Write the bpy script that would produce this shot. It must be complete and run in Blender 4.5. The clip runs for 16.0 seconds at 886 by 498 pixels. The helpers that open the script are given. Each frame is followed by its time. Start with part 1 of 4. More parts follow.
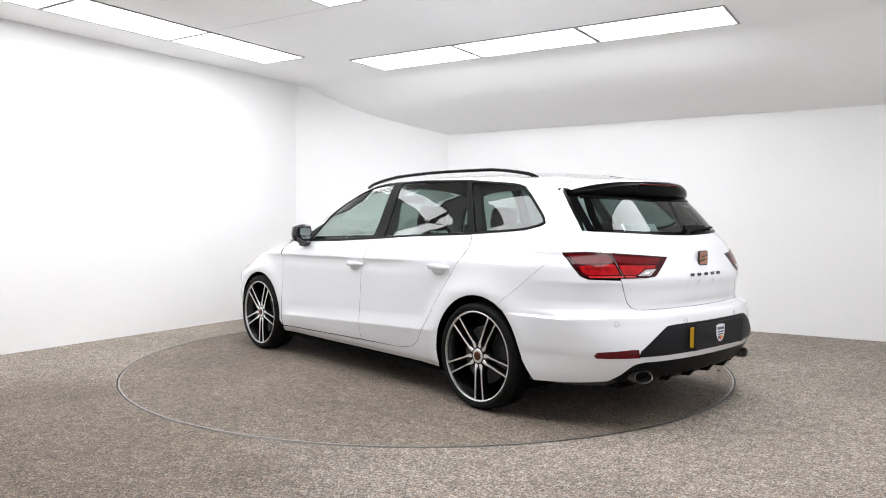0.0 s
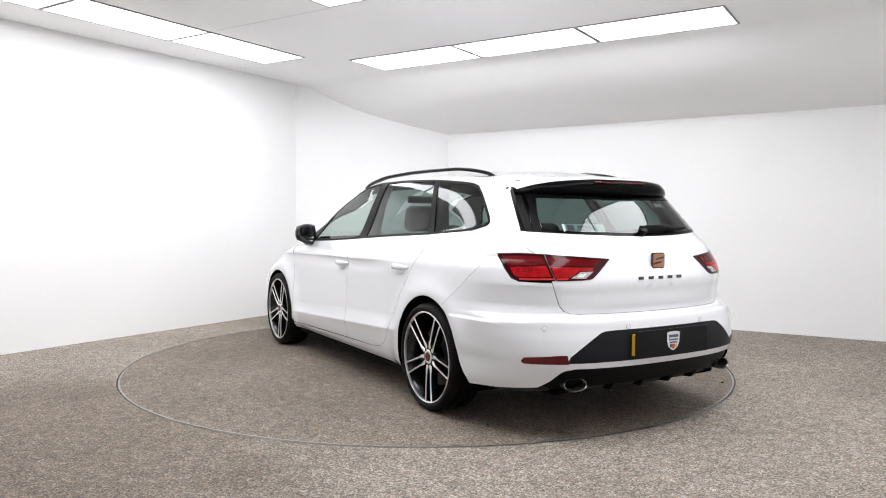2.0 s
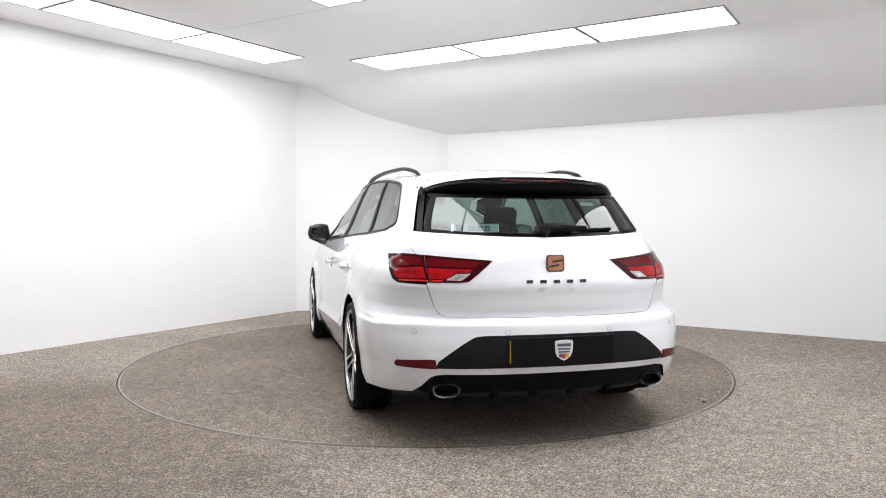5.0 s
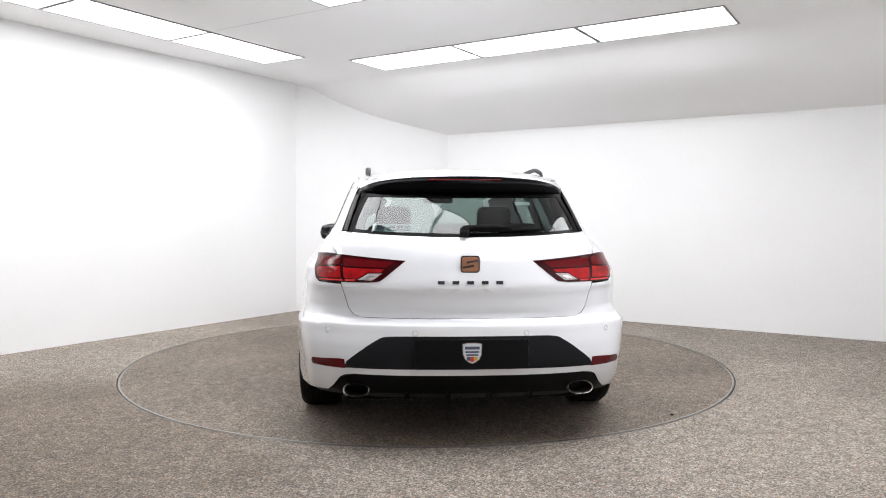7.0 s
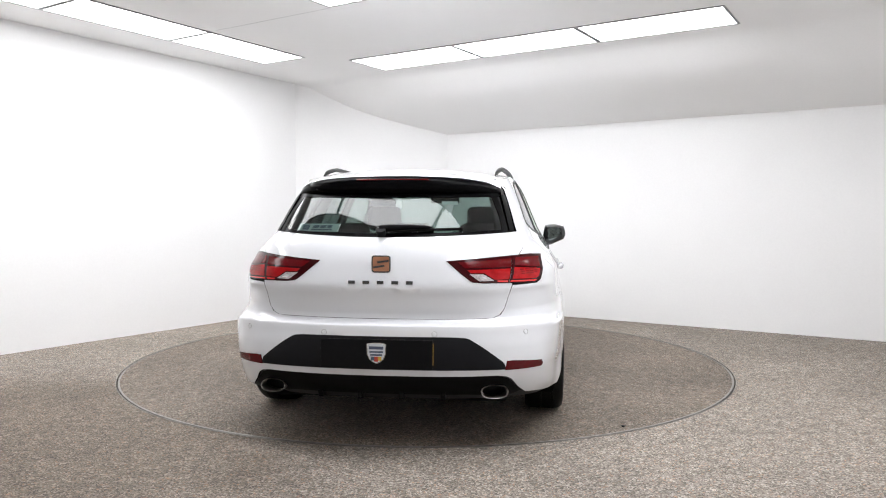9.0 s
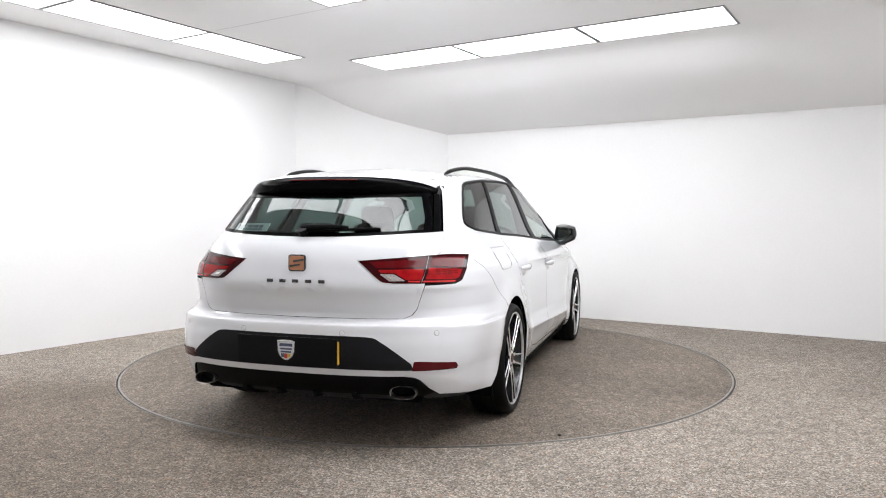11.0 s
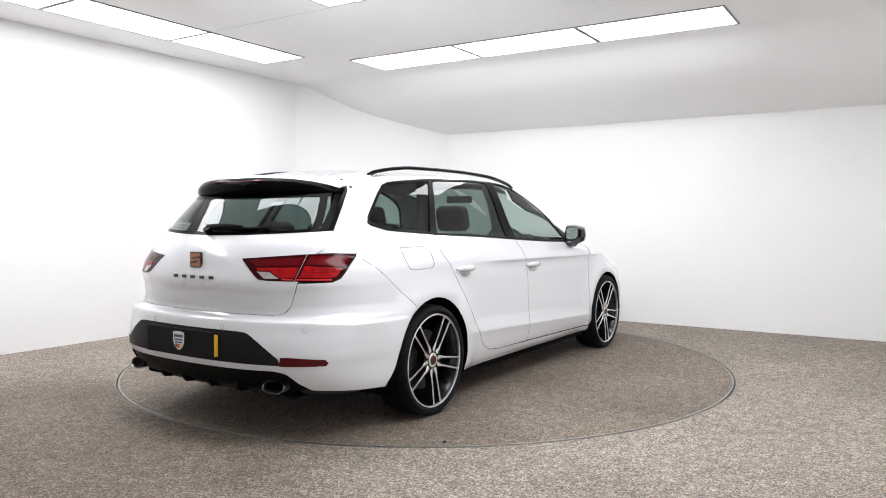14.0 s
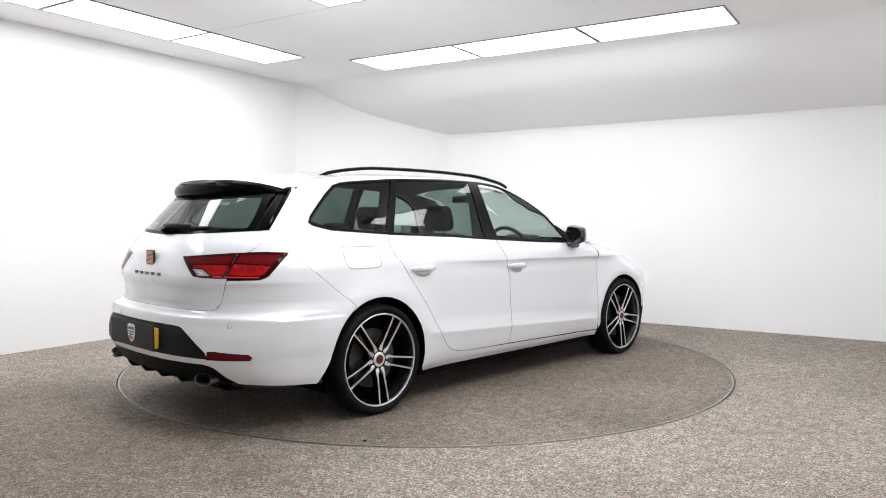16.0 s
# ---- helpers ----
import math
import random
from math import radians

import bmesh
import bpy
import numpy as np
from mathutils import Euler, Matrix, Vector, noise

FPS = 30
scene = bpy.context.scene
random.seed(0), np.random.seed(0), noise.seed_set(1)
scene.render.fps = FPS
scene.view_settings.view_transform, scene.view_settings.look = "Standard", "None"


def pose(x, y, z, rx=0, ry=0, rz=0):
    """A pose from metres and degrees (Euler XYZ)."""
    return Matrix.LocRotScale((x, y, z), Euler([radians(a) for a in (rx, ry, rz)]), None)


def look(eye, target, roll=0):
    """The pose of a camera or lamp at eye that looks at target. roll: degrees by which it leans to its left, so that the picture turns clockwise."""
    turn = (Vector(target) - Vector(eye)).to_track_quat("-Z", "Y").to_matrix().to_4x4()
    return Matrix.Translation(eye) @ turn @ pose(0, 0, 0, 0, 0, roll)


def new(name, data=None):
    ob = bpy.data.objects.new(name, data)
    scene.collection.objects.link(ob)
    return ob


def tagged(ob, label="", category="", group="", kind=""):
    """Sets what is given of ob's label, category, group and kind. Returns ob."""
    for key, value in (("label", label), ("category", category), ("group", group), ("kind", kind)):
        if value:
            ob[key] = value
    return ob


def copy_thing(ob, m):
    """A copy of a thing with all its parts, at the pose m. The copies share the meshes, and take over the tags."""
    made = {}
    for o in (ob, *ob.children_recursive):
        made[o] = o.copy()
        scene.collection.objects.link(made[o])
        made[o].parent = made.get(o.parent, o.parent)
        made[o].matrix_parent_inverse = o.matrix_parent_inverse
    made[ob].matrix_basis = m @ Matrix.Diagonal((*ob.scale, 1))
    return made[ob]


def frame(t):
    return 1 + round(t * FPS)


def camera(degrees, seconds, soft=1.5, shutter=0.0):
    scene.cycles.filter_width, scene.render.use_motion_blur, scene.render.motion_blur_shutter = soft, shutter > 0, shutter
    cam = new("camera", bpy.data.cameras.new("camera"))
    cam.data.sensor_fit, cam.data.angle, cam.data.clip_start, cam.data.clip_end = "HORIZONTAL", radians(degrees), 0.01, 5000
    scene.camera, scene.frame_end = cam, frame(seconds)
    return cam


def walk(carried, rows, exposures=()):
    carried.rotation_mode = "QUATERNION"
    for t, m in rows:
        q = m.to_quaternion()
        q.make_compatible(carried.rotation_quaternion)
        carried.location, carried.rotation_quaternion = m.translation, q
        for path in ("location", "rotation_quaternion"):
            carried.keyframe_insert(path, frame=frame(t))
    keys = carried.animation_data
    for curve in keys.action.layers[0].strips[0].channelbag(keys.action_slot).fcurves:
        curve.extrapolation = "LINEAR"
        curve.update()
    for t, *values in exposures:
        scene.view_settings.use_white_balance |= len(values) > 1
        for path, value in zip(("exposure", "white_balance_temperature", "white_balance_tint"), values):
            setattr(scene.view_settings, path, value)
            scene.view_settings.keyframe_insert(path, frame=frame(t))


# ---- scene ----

TURN = (5.4891685e-06, -0.000321587, 0.0069672161, -0.059478404, -5.1980672, 130.25324)          # degrees, a polynomial of the time, falling powers
OFF = (-0.0433, -0.0929)   # the car's middle, seen from the turntable's axis


def heading(t):
    return float(np.polyval(TURN, t))


# ---- camera, standing still ----
cam = camera(62.294, 16.0, soft=1.05)
EYE = (0.0, -5.7766, 1.1133)
STAND = look(EYE, (EYE[0] + 0.01949, EYE[1] + 0.99892, EYE[2] + -0.04213), 0.151)
walk(cam, [(0.0, STAND), (16.0, STAND)])

# ---- world: a dim neutral sky that no opening of the room lets in ----
world = bpy.data.worlds.new("world")
scene.world = world
world.use_nodes = True
world.node_tree.nodes["Background"].inputs[0].default_value = (.5, .52, .55, 1)
world.node_tree.nodes["Background"].inputs[1].default_value = .05
PANEL_LIGHT = 9.1
scene.view_settings.exposure = 0.0


# ---- materials ----
def material(name, color, rough=.5, metal=0., coat=0., spec=.5, grain=0., scale=40., bump_depth=0., tint=None, stains=0., stain_scale=1.2, emit=None, power=0.):
    m = bpy.data.materials.new(name)
    m.use_nodes = True
    t = m.node_tree
    b = t.nodes["Principled BSDF"]
    b.inputs["Base Color"].default_value = (*color, 1)
    b.inputs["Roughness"].default_value = rough
    b.inputs["Metallic"].default_value = metal
    b.inputs["Coat Weight"].default_value = coat
    b.inputs["Coat Roughness"].default_value = .03
    b.inputs["Specular IOR Level"].default_value = spec
    if emit:
        b.inputs["Emission Color"].default_value = (*emit, 1)
        b.inputs["Emission Strength"].default_value = power
    if grain or stains or bump_depth:
        co = t.nodes.new("ShaderNodeTexCoord").outputs["Object"]
        n1 = t.nodes.new("ShaderNodeTexNoise")
        n1.inputs["Scale"].default_value, n1.inputs["Detail"].default_value = scale, 4
        t.links.new(co, n1.inputs["Vector"])
        n2 = t.nodes.new("ShaderNodeTexNoise")
        n2.inputs["Scale"].default_value, n2.inputs["Detail"].default_value = stain_scale, 5
        t.links.new(co, n2.inputs["Vector"])
        mixes = []
        for nz, amount in ((n1, grain), (n2, stains)):
            r = t.nodes.new("ShaderNodeMapRange")
            r.inputs["From Min"].default_value, r.inputs["From Max"].default_value = .3, .7
            r.inputs["To Min"].default_value, r.inputs["To Max"].default_value = 1 - amount, 1 + amount
            t.links.new(nz.outputs["Fac"], r.inputs["Value"])
            mixes.append(r)
        mul = t.nodes.new("ShaderNodeMath")
        mul.operation = "MULTIPLY"
        t.links.new(mixes[0].outputs[0], mul.inputs[0])
        t.links.new(mixes[1].outputs[0], mul.inputs[1])
        v = t.nodes.new("ShaderNodeVectorMath")
        v.operation = "SCALE"
        v.inputs[0].default_value = color
        t.links.new(mul.outputs[0], v.inputs["Scale"])
        t.links.new(v.outputs[0], b.inputs["Base Color"])
        if bump_depth:
            bp = t.nodes.new("ShaderNodeBump")
            bp.inputs["Strength"].default_value, bp.inputs["Distance"].default_value = .6, bump_depth
            t.links.new(n1.outputs["Fac"], bp.inputs["Height"])
            t.links.new(bp.outputs[0], b.inputs["Normal"])
    return m


def ground_material(name, base, warm, brown_patch=None):
    """Resin-bound grit: pale, grey and rust-coloured grains in a brown binder, with soft stains."""
    m = material(name, base, .75, spec=.35)
    t = m.node_tree
    b = t.nodes["Principled BSDF"]
    co = t.nodes.new("ShaderNodeTexCoord").outputs["Object"]
    v = t.nodes.new("ShaderNodeTexVoronoi")
    v.inputs["Scale"].default_value, v.inputs["Randomness"].default_value = 140., 1.
    t.links.new(co, v.inputs["Vector"])
    sep = t.nodes.new("ShaderNodeSeparateColor")
    t.links.new(v.outputs["Color"], sep.inputs[0])
    ramp = t.nodes.new("ShaderNodeValToRGB")
    stops = [(0., (.43, .41, .38)), (.22, (.70, .66, .62)), (.42, (1.0, .97, .94)), (.60, (.84, .77, .70)), (.76, (1.35, 1.32, 1.28)), (.90, (1.68, 1.65, 1.63)), (.96, (1.35, .95, .72))]
    while len(ramp.color_ramp.elements) < len(stops):
        ramp.color_ramp.elements.new(.5)
    for e, (p, c) in zip(ramp.color_ramp.elements, stops):
        e.position, e.color = p, (*[x * .5 for x in c], 1)
    ramp.color_ramp.interpolation = "CONSTANT"
    t.links.new(sep.outputs[0], ramp.inputs[0])
    acc = ramp.outputs[0]
    for sc, lo, hi, det in ((1.1, 1 - warm, 1 + warm, 5), (14., .82, 1.18, 4), (.35, .9, 1.1, 2)):
        n = t.nodes.new("ShaderNodeTexNoise")
        n.inputs["Scale"].default_value, n.inputs["Detail"].default_value = sc, det
        t.links.new(co, n.inputs["Vector"])
        r = t.nodes.new("ShaderNodeMapRange")
        r.inputs["From Min"].default_value, r.inputs["From Max"].default_value = .32, .68
        r.inputs["To Min"].default_value, r.inputs["To Max"].default_value = lo, hi
        t.links.new(n.outputs["Fac"], r.inputs["Value"])
        s = t.nodes.new("ShaderNodeVectorMath")
        s.operation = "SCALE"
        t.links.new(acc, s.inputs[0])
        t.links.new(r.outputs[0], s.inputs["Scale"])
        acc = s.outputs[0]
    if brown_patch:
        # one darker, browner patch with a ragged rim: (x, y, radius, strength)
        d = t.nodes.new("ShaderNodeVectorMath")
        d.operation = "DISTANCE"
        d.inputs[1].default_value = (brown_patch[0], brown_patch[1], 0)
        t.links.new(co, d.inputs[0])
        n = t.nodes.new("ShaderNodeTexNoise")
        n.inputs["Scale"].default_value, n.inputs["Detail"].default_value = 1.6, 6
        t.links.new(co, n.inputs["Vector"])
        a = t.nodes.new("ShaderNodeMath")
        a.operation = "MULTIPLY_ADD"
        a.inputs[1].default_value = 1.5
        t.links.new(n.outputs["Fac"], a.inputs[0])
        t.links.new(d.outputs["Value"], a.inputs[2])
        r = t.nodes.new("ShaderNodeMapRange")
        r.interpolation_type = "SMOOTHSTEP"
        r.inputs["From Min"].default_value, r.inputs["From Max"].default_value = brown_patch[2] * .55 + .75, brown_patch[2] * 1.15 + .75
        t.links.new(a.outputs[0], r.inputs["Value"])
        mc = t.nodes.new("ShaderNodeMix")
        mc.data_type = "RGBA"
        mc.inputs["A"].default_value, mc.inputs["B"].default_value = (brown_patch[3], brown_patch[3] * .94, brown_patch[3] * .86, 1), (1, 1, 1, 1)
        t.links.new(r.outputs[0], mc.inputs["Factor"])
        s = t.nodes.new("ShaderNodeVectorMath")
        s.operation = "MULTIPLY"
        t.links.new(acc, s.inputs[0])
        t.links.new(mc.outputs["Result"], s.inputs[1])
        acc = s.outputs[0]
    mul = t.nodes.new("ShaderNodeVectorMath")
    mul.operation = "MULTIPLY"
    mul.inputs[1].default_value = [2 * c for c in base]
    t.links.new(acc, mul.inputs[0])
    t.links.new(mul.outputs[0], b.inputs["Base Color"])
    bp = t.nodes.new("ShaderNodeBump")
    bp.inputs["Strength"].default_value, bp.inputs["Distance"].default_value = .5, .003
    t.links.new(v.outputs["Distance"], bp.inputs["Height"])
    t.links.new(bp.outputs[0], b.inputs["Normal"])
    return m


def glass_material(name, tint, gloss=(1, 1, 1)):
    m = bpy.data.materials.new(name)
    m.use_nodes = True
    t = m.node_tree
    t.nodes.remove(t.nodes["Principled BSDF"])
    tr, gl, lw, pw, ma, mx = (t.nodes.new(k) for k in ("ShaderNodeBsdfTransparent", "ShaderNodeBsdfGlossy", "ShaderNodeLayerWeight", "ShaderNodeMath", "ShaderNodeMath", "ShaderNodeMixShader"))
    tr.inputs[0].default_value = (*tint, 1)
    gl.inputs["Color"].default_value = (*gloss, 1)
    gl.inputs["Roughness"].default_value = .005
    lw.inputs["Blend"].default_value = .5
    pw.operation, ma.operation = "POWER", "MULTIPLY_ADD"
    pw.inputs[1].default_value = 5.
    ma.inputs[1].default_value, ma.inputs[2].default_value = .85, .045
    t.links.new(lw.outputs["Facing"], pw.inputs[0])
    t.links.new(pw.outputs[0], ma.inputs[0])
    t.links.new(ma.outputs[0], mx.inputs[0])
    t.links.new(tr.outputs[0], mx.inputs[1])
    t.links.new(gl.outputs[0], mx.inputs[2])
    t.links.new(mx.outputs[0], t.nodes["Material Output"].inputs["Surface"])
    return m


M_WALL = material("white_wall_paint", (.90, .90, .90), .75, grain=.012, scale=60, stains=.015, bump_depth=.0008, spec=.2)
M_CEIL = material("ceiling_paint", (.93, .928, .925), .8, grain=.01, scale=60, stains=.012, spec=.2)
M_SOFFIT = material("soffit_paint", (.93, .928, .925), .7, grain=.01, scale=60, stains=.012, spec=.2)
M_SEAM = material("seam_filler", (.33, .33, .34), .8)
M_LIGHT = material("light_diffuser", (.9, .9, .9), .6, emit=(.978, .982, 1.008), power=PANEL_LIGHT)
M_LFRAME = material("light_frame_paint", (.28, .28, .28), .5, grain=.02)
M_FLOOR = ground_material("grit_floor", (.270, .247, .223), .14, (-2.3, -2.3, 1.9, .66))
M_DISC = ground_material("grit_turntable", (.188, .165, .140), .18)
M_RING = material("worn_steel", (.30, .29, .27), .55, metal=1, grain=.2, scale=30)
M_PIT = material("dark_gap", (.02, .02, .02), .9)
M_PAINT = material("white_car_paint", (.735, .748, .78), .2, coat=1., spec=.5, grain=.006, scale=300)
M_PAINT.node_tree.nodes["Principled BSDF"].inputs["Coat IOR"].default_value = 1.7
M_GLOSSBLACK = material("gloss_black", (.008, .008, .009), .08, coat=.5)
M_TRIM = material("satin_black_trim", (.003, .003, .0035), .4, spec=.08, grain=.1, scale=200)
M_BLADE = material("matt_black_blade", (.002, .002, .0023), .2, spec=.04, grain=.1, scale=300)
M_PLASTIC = material("charcoal_plastic", (.003, .003, .0035), .5, spec=.1, grain=.15, scale=400, bump_depth=.0004)
M_ANTHRA = material("anthracite_bumper_insert", (.011, .011, .013), .45, spec=.1, grain=.1, scale=300, bump_depth=.0003)
M_RUBBER = material("tyre_rubber", (.006, .006, .006), .6, spec=.12, grain=.2, scale=80, bump_depth=.0006)
M_RIMBLACK = material("black_alloy", (.006, .006, .007), .25, coat=.2)
M_RIMCUT = material("machined_alloy", (.86, .86, .87), .34, metal=1, grain=.05, scale=90)
M_HUBCAP = material("dark_copper", (.12, .05, .035), .4, metal=1)
M_COPPER = material("copper_badge", (.42, .20, .12), .3, metal=1, grain=.05, scale=90)
M_CHROME = material("chrome", (.75, .75, .74), .12, metal=1)
M_STEEL = material("brushed_exhaust_steel", (.28, .265, .245), .3, metal=1, grain=.15, scale=60)
# one near-black for floor pan, wheel housings, wheel backs and exhaust insides
M_NEARBLACK = material("near_black_inside", (.004, .004, .004), .9, spec=.05)
M_DISCBRAKE = material("brake_disc", (.09, .09, .09), .5, metal=1, grain=.1)
M_RED = material("red_lens", (.34, .006, .008), .12, spec=.18, grain=.25, scale=25)
M_REDDARK = material("dark_red_lens", (.030, .001, .002), .08, spec=.22)
M_REDMID = material("deep_red_lens", (.100, .002, .004), .12, spec=.2)
M_REDCELL = material("red_light_cell", (.20, .004, .006), .15, spec=.2)
M_REFLEX = material("red_reflector", (.09, .002, .005), .1, spec=.4, grain=.2, scale=250)
M_REDBAR = material("red_light_bar", (.62, .02, .02), .2)
M_CLEAR = material("clear_lens", (.42, .36, .36), .15, coat=.5, grain=.3, scale=120)
M_YELLOW = material("yellow_plate", (.62, .36, .02), .4)
M_PLATE = material("plate_cover", (.005, .005, .006), .35, spec=.12, grain=.1, scale=300)
M_SHIELD = material("silver_sticker", (.62, .64, .68), .35)
M_NAVY = material("navy_print", (.06, .08, .13), .45)
M_REDINK = material("red_print", (.5, .05, .03), .45)
M_GOLD = material("gold_print", (.60, .38, .06), .45)
M_PALE = material("pale_teal_sticker", (.50, .60, .58), .6)
M_WHITEMARK = material("white_mark", (.75, .76, .76), .6)
M_SEAT = material("dark_seat_cloth", (.016, .016, .017), .85, grain=.2, scale=300, bump_depth=.0006)
M_INSIDE = material("dark_cabin_plastic", (.014, .014, .015), .65, grain=.1, scale=200)
M_LINING = material("pale_headlining", (.16, .16, .155), .9, grain=.04)
M_GLASS = glass_material("clear_green_glass", (.66, .75, .71))
M_PRIVACY = glass_material("tinted_glass", (.24, .315, .30))
M_MIRROR = material("mirror_glass", (.42, .49, .48), .03, metal=1)
M_LAMPF = material("headlight_lens", (.5, .52, .55), .1, coat=1.)


# ---- body surface: horizontal outlines stacked in z ----
def curve(pairs):
    """Smooth monotone interpolation through (a, b) pairs."""
    A, B = np.array(pairs, float).T
    s = np.diff(B) / np.diff(A)
    m = np.concatenate([[s[0]], np.where(s[:-1] * s[1:] > 0, 2 * s[:-1] * s[1:] / (s[:-1] + s[1:] + 1e-12), 0), [s[-1]]])

    def at(v):
        v = np.clip(np.asarray(v, float), A[0], A[-1])
        i = np.clip(np.searchsorted(A, v) - 1, 0, len(A) - 2)
        h = A[i + 1] - A[i]
        u = (v - A[i]) / h
        return ((1 + 2 * u) * (1 - u) ** 2 * B[i] + u * (1 - u) ** 2 * h * m[i] + u * u * (3 - 2 * u) * B[i + 1] + u * u * (u - 1) * h * m[i + 1])
    return at


HALF_WIDTH = curve([(.15, .80), (.20, .838), (.235, .858), (.30, .866), (.36, .867), (.45, .874), (.60, .872), (.74, .872), (.83, .868), (.865, .862), (.90, .846),
                    (.95, .812), (1.0, .780), (1.05, .752), (1.12, .722), (1.22, .680), (1.30, .643), (1.345, .617), (1.375, .590), (1.40, .555), (1.43, .48)])
REAR_X = curve([(.15, -2.14), (.22, -2.21), (.30, -2.28), (.37, -2.315), (.42, -2.325), (.50, -2.32), (.56, -2.308), (.605, -2.298), (.63, -2.238), (.68, -2.247), (.75, -2.252),
                (.785, -2.258), (.80, -2.256), (.86, -2.238), (.92, -2.215), (.98, -2.178), (1.02, -2.140), (1.06, -2.105), (1.16, -2.015), (1.26, -1.918), (1.34, -1.84), (1.43, -1.74)])
FRONT_X = curve([(.15, 2.04), (.22, 2.11), (.40, 2.165), (.55, 2.19), (.66, 2.18), (.74, 2.10), (.80, 1.96), (.86, 1.73), (.91, 1.47), (.955, 1.22), (1.0, 1.07), (1.15, .76), (1.30, .42), (1.36, .24), (1.43, 0.)])
CORNER_N = curve([(.15, 4.5), (.60, 4.5), (.68, 4.0), (.90, 4.0), (.99, 4.5), (1.43, 4.5)])
CORNER_L = curve([(.15, .75), (.60, .75), (.68, .86), (.90, .86), (.99, .75), (1.43, .75)])
NOSE_N = curve([(.15, 3.2), (.60, 3.2), (.74, 2.6), (.90, 2.6), (.95, 3.2), (1.43, 3.2)])
NOSE_L = curve([(.15, .62), (.60, .62), (.74, .85), (.90, .80), (.95, .35), (1.43, .35)])
DZ = .0025
ZS = np.arange(.15, 1.4301, DZ)
NA = 420


def bump(v, c, r):
    return np.clip(1 - ((v - c) / r) ** 2, 0, 1) ** 2


def outlines():
    X, Y, B = (np.zeros((len(ZS), NA)) for _ in range(3))
    for k, z in enumerate(ZS):
        w, xr, xf = float(HALF_WIDTH(z)), float(REAR_X(z)) - .005 * math.exp(-abs(z - .778) / .022), float(FRONT_X(z))
        low = 1 - np.clip((z - .86) / .16, 0, 1)
        # rear: across, then round the corner
        u = np.linspace(0, 1, 150)
        n, L = float(CORNER_N(z)), float(CORNER_L(z))
        g = 1 - (1 - u) ** 2.2
        y = np.sin(g * math.pi / 2) ** (2 / n) * w
        y[0] = 0
        d = L * (1 - np.clip(1 - (y / w) ** n, 0, 1) ** (1 / n))
        x = xr + .15 * y * y + d
        x0, y0 = x[-1], y[-1]
        n2, L2 = float(NOSE_N(z)), float(NOSE_L(z))
        u2 = np.linspace(0, 1, 110)
        y2 = np.cos((u2 ** 1.0) * math.pi / 2) ** (2 / n2) * w
        x2 = xf - .18 * y2 * y2 - L2 * (1 - np.clip(1 - (y2 / w) ** n2, 0, 1) ** (1 / n2))
        xs = np.linspace(x0, max(x2[0], x0 + .05), NA - 258)[1:-1]
        xx = np.concatenate([x, xs, x2])
        yy = np.concatenate([y, np.full(len(xs), w), y2])
        yy *= 1 - (1 - low) * np.clip((-.2 - xx) / 1.0, 0, 2) ** 2 * .020 / w - low * np.clip((-.9 - xx) / 1.0, 0, 2) ** 2 * .018
        yy *= 1 - (1 - low) * np.clip((xx - .3) / 1.0, 0, 2) ** 2 * .04
        base = yy.copy()
        on = np.clip((yy / w - .80) / .15, 0, 1)
        # flared arches, shoulder crease, and the crease rising along the foot of the doors
        r1, r2 = np.hypot(xx + 1.318, z - .33), np.hypot(xx - 1.318, z - .33)
        yy = yy + on * (.024 * np.exp(-((r1 - .36) / .10) ** 2) + .026 * np.exp(-((r2 - .36) / .09) ** 2)) * np.clip((.88 - z) / .2, 0, 1)
        # one crease runs through the doors and fades, a second starts above it and meets the tail light
        for zc, amp, far, near in ((.832 - .013 * xx, .013, (xx + .85) / .45, (1.75 - xx) / .3), (.936 + 0 * xx, .010, (xx + 2.0) / .1, (-.60 - xx) / .35)):
            sharp = np.where(z < zc, np.exp(-np.abs(z - zc) / .014), np.exp(-np.abs(z - zc) / .045)) - .2 * np.exp(-((z - zc + .05) / .03) ** 2)
            yy = yy + on * amp * sharp * np.clip(far, 0, 1) * np.clip(near, 0, 1)
        zl = .335 + .045 * (.9 - xx)
        span = np.clip((xx + .98) / .25, 0, 1) * np.clip((1.0 - xx) / .2, 0, 1)
        yy = yy + on * span * .023 * (np.clip(1 - (z - zl) / .09, 0, 1) ** 1.6 * (z >= zl) + np.clip(1 - (zl - z) / .18, 0, 1) * (z < zl))
        # ledge across the bumper's corner
        back = np.clip((-1.55 - xx) / .2, 0, 1)
        zb = .590 + .012 * np.clip((-1.8 - xx) / .3, 0, 1)
        yy = yy + on * back * .019 * np.clip((zb - z) / .010 + .5, 0, 1) * np.clip(1 - (zb - z) / .20, 0, 1)
        X[k, :len(xx)], Y[k, :len(yy)], B[k, :len(yy)] = xx, yy, base
        X[k] = np.maximum.accumulate(X[k] + np.arange(NA) * 1e-7)
    for T in (X, Y, B):
        P = np.pad(T, ((1, 1), (0, 0)), "edge")
        T[:] = (P[:-2] + 2 * P[1:-1] + P[2:]) / 4
    Y[:, 0] = 0
    return X, Y, B


BX, BY, BB = outlines()
BP = np.concatenate([BX[:, :1] * 0, np.cumsum(np.abs(np.diff(BX, axis=1)) + np.abs(np.diff(BB, axis=1)), axis=1)], axis=1)
XR = REAR_X(ZS)[:, None] + 2.3
BP = BP + XR * (lambda u: u * u * (3 - 2 * u))(np.clip((BP - .1) / .6, 0, 1))     # plumb lines on the flank keep one p


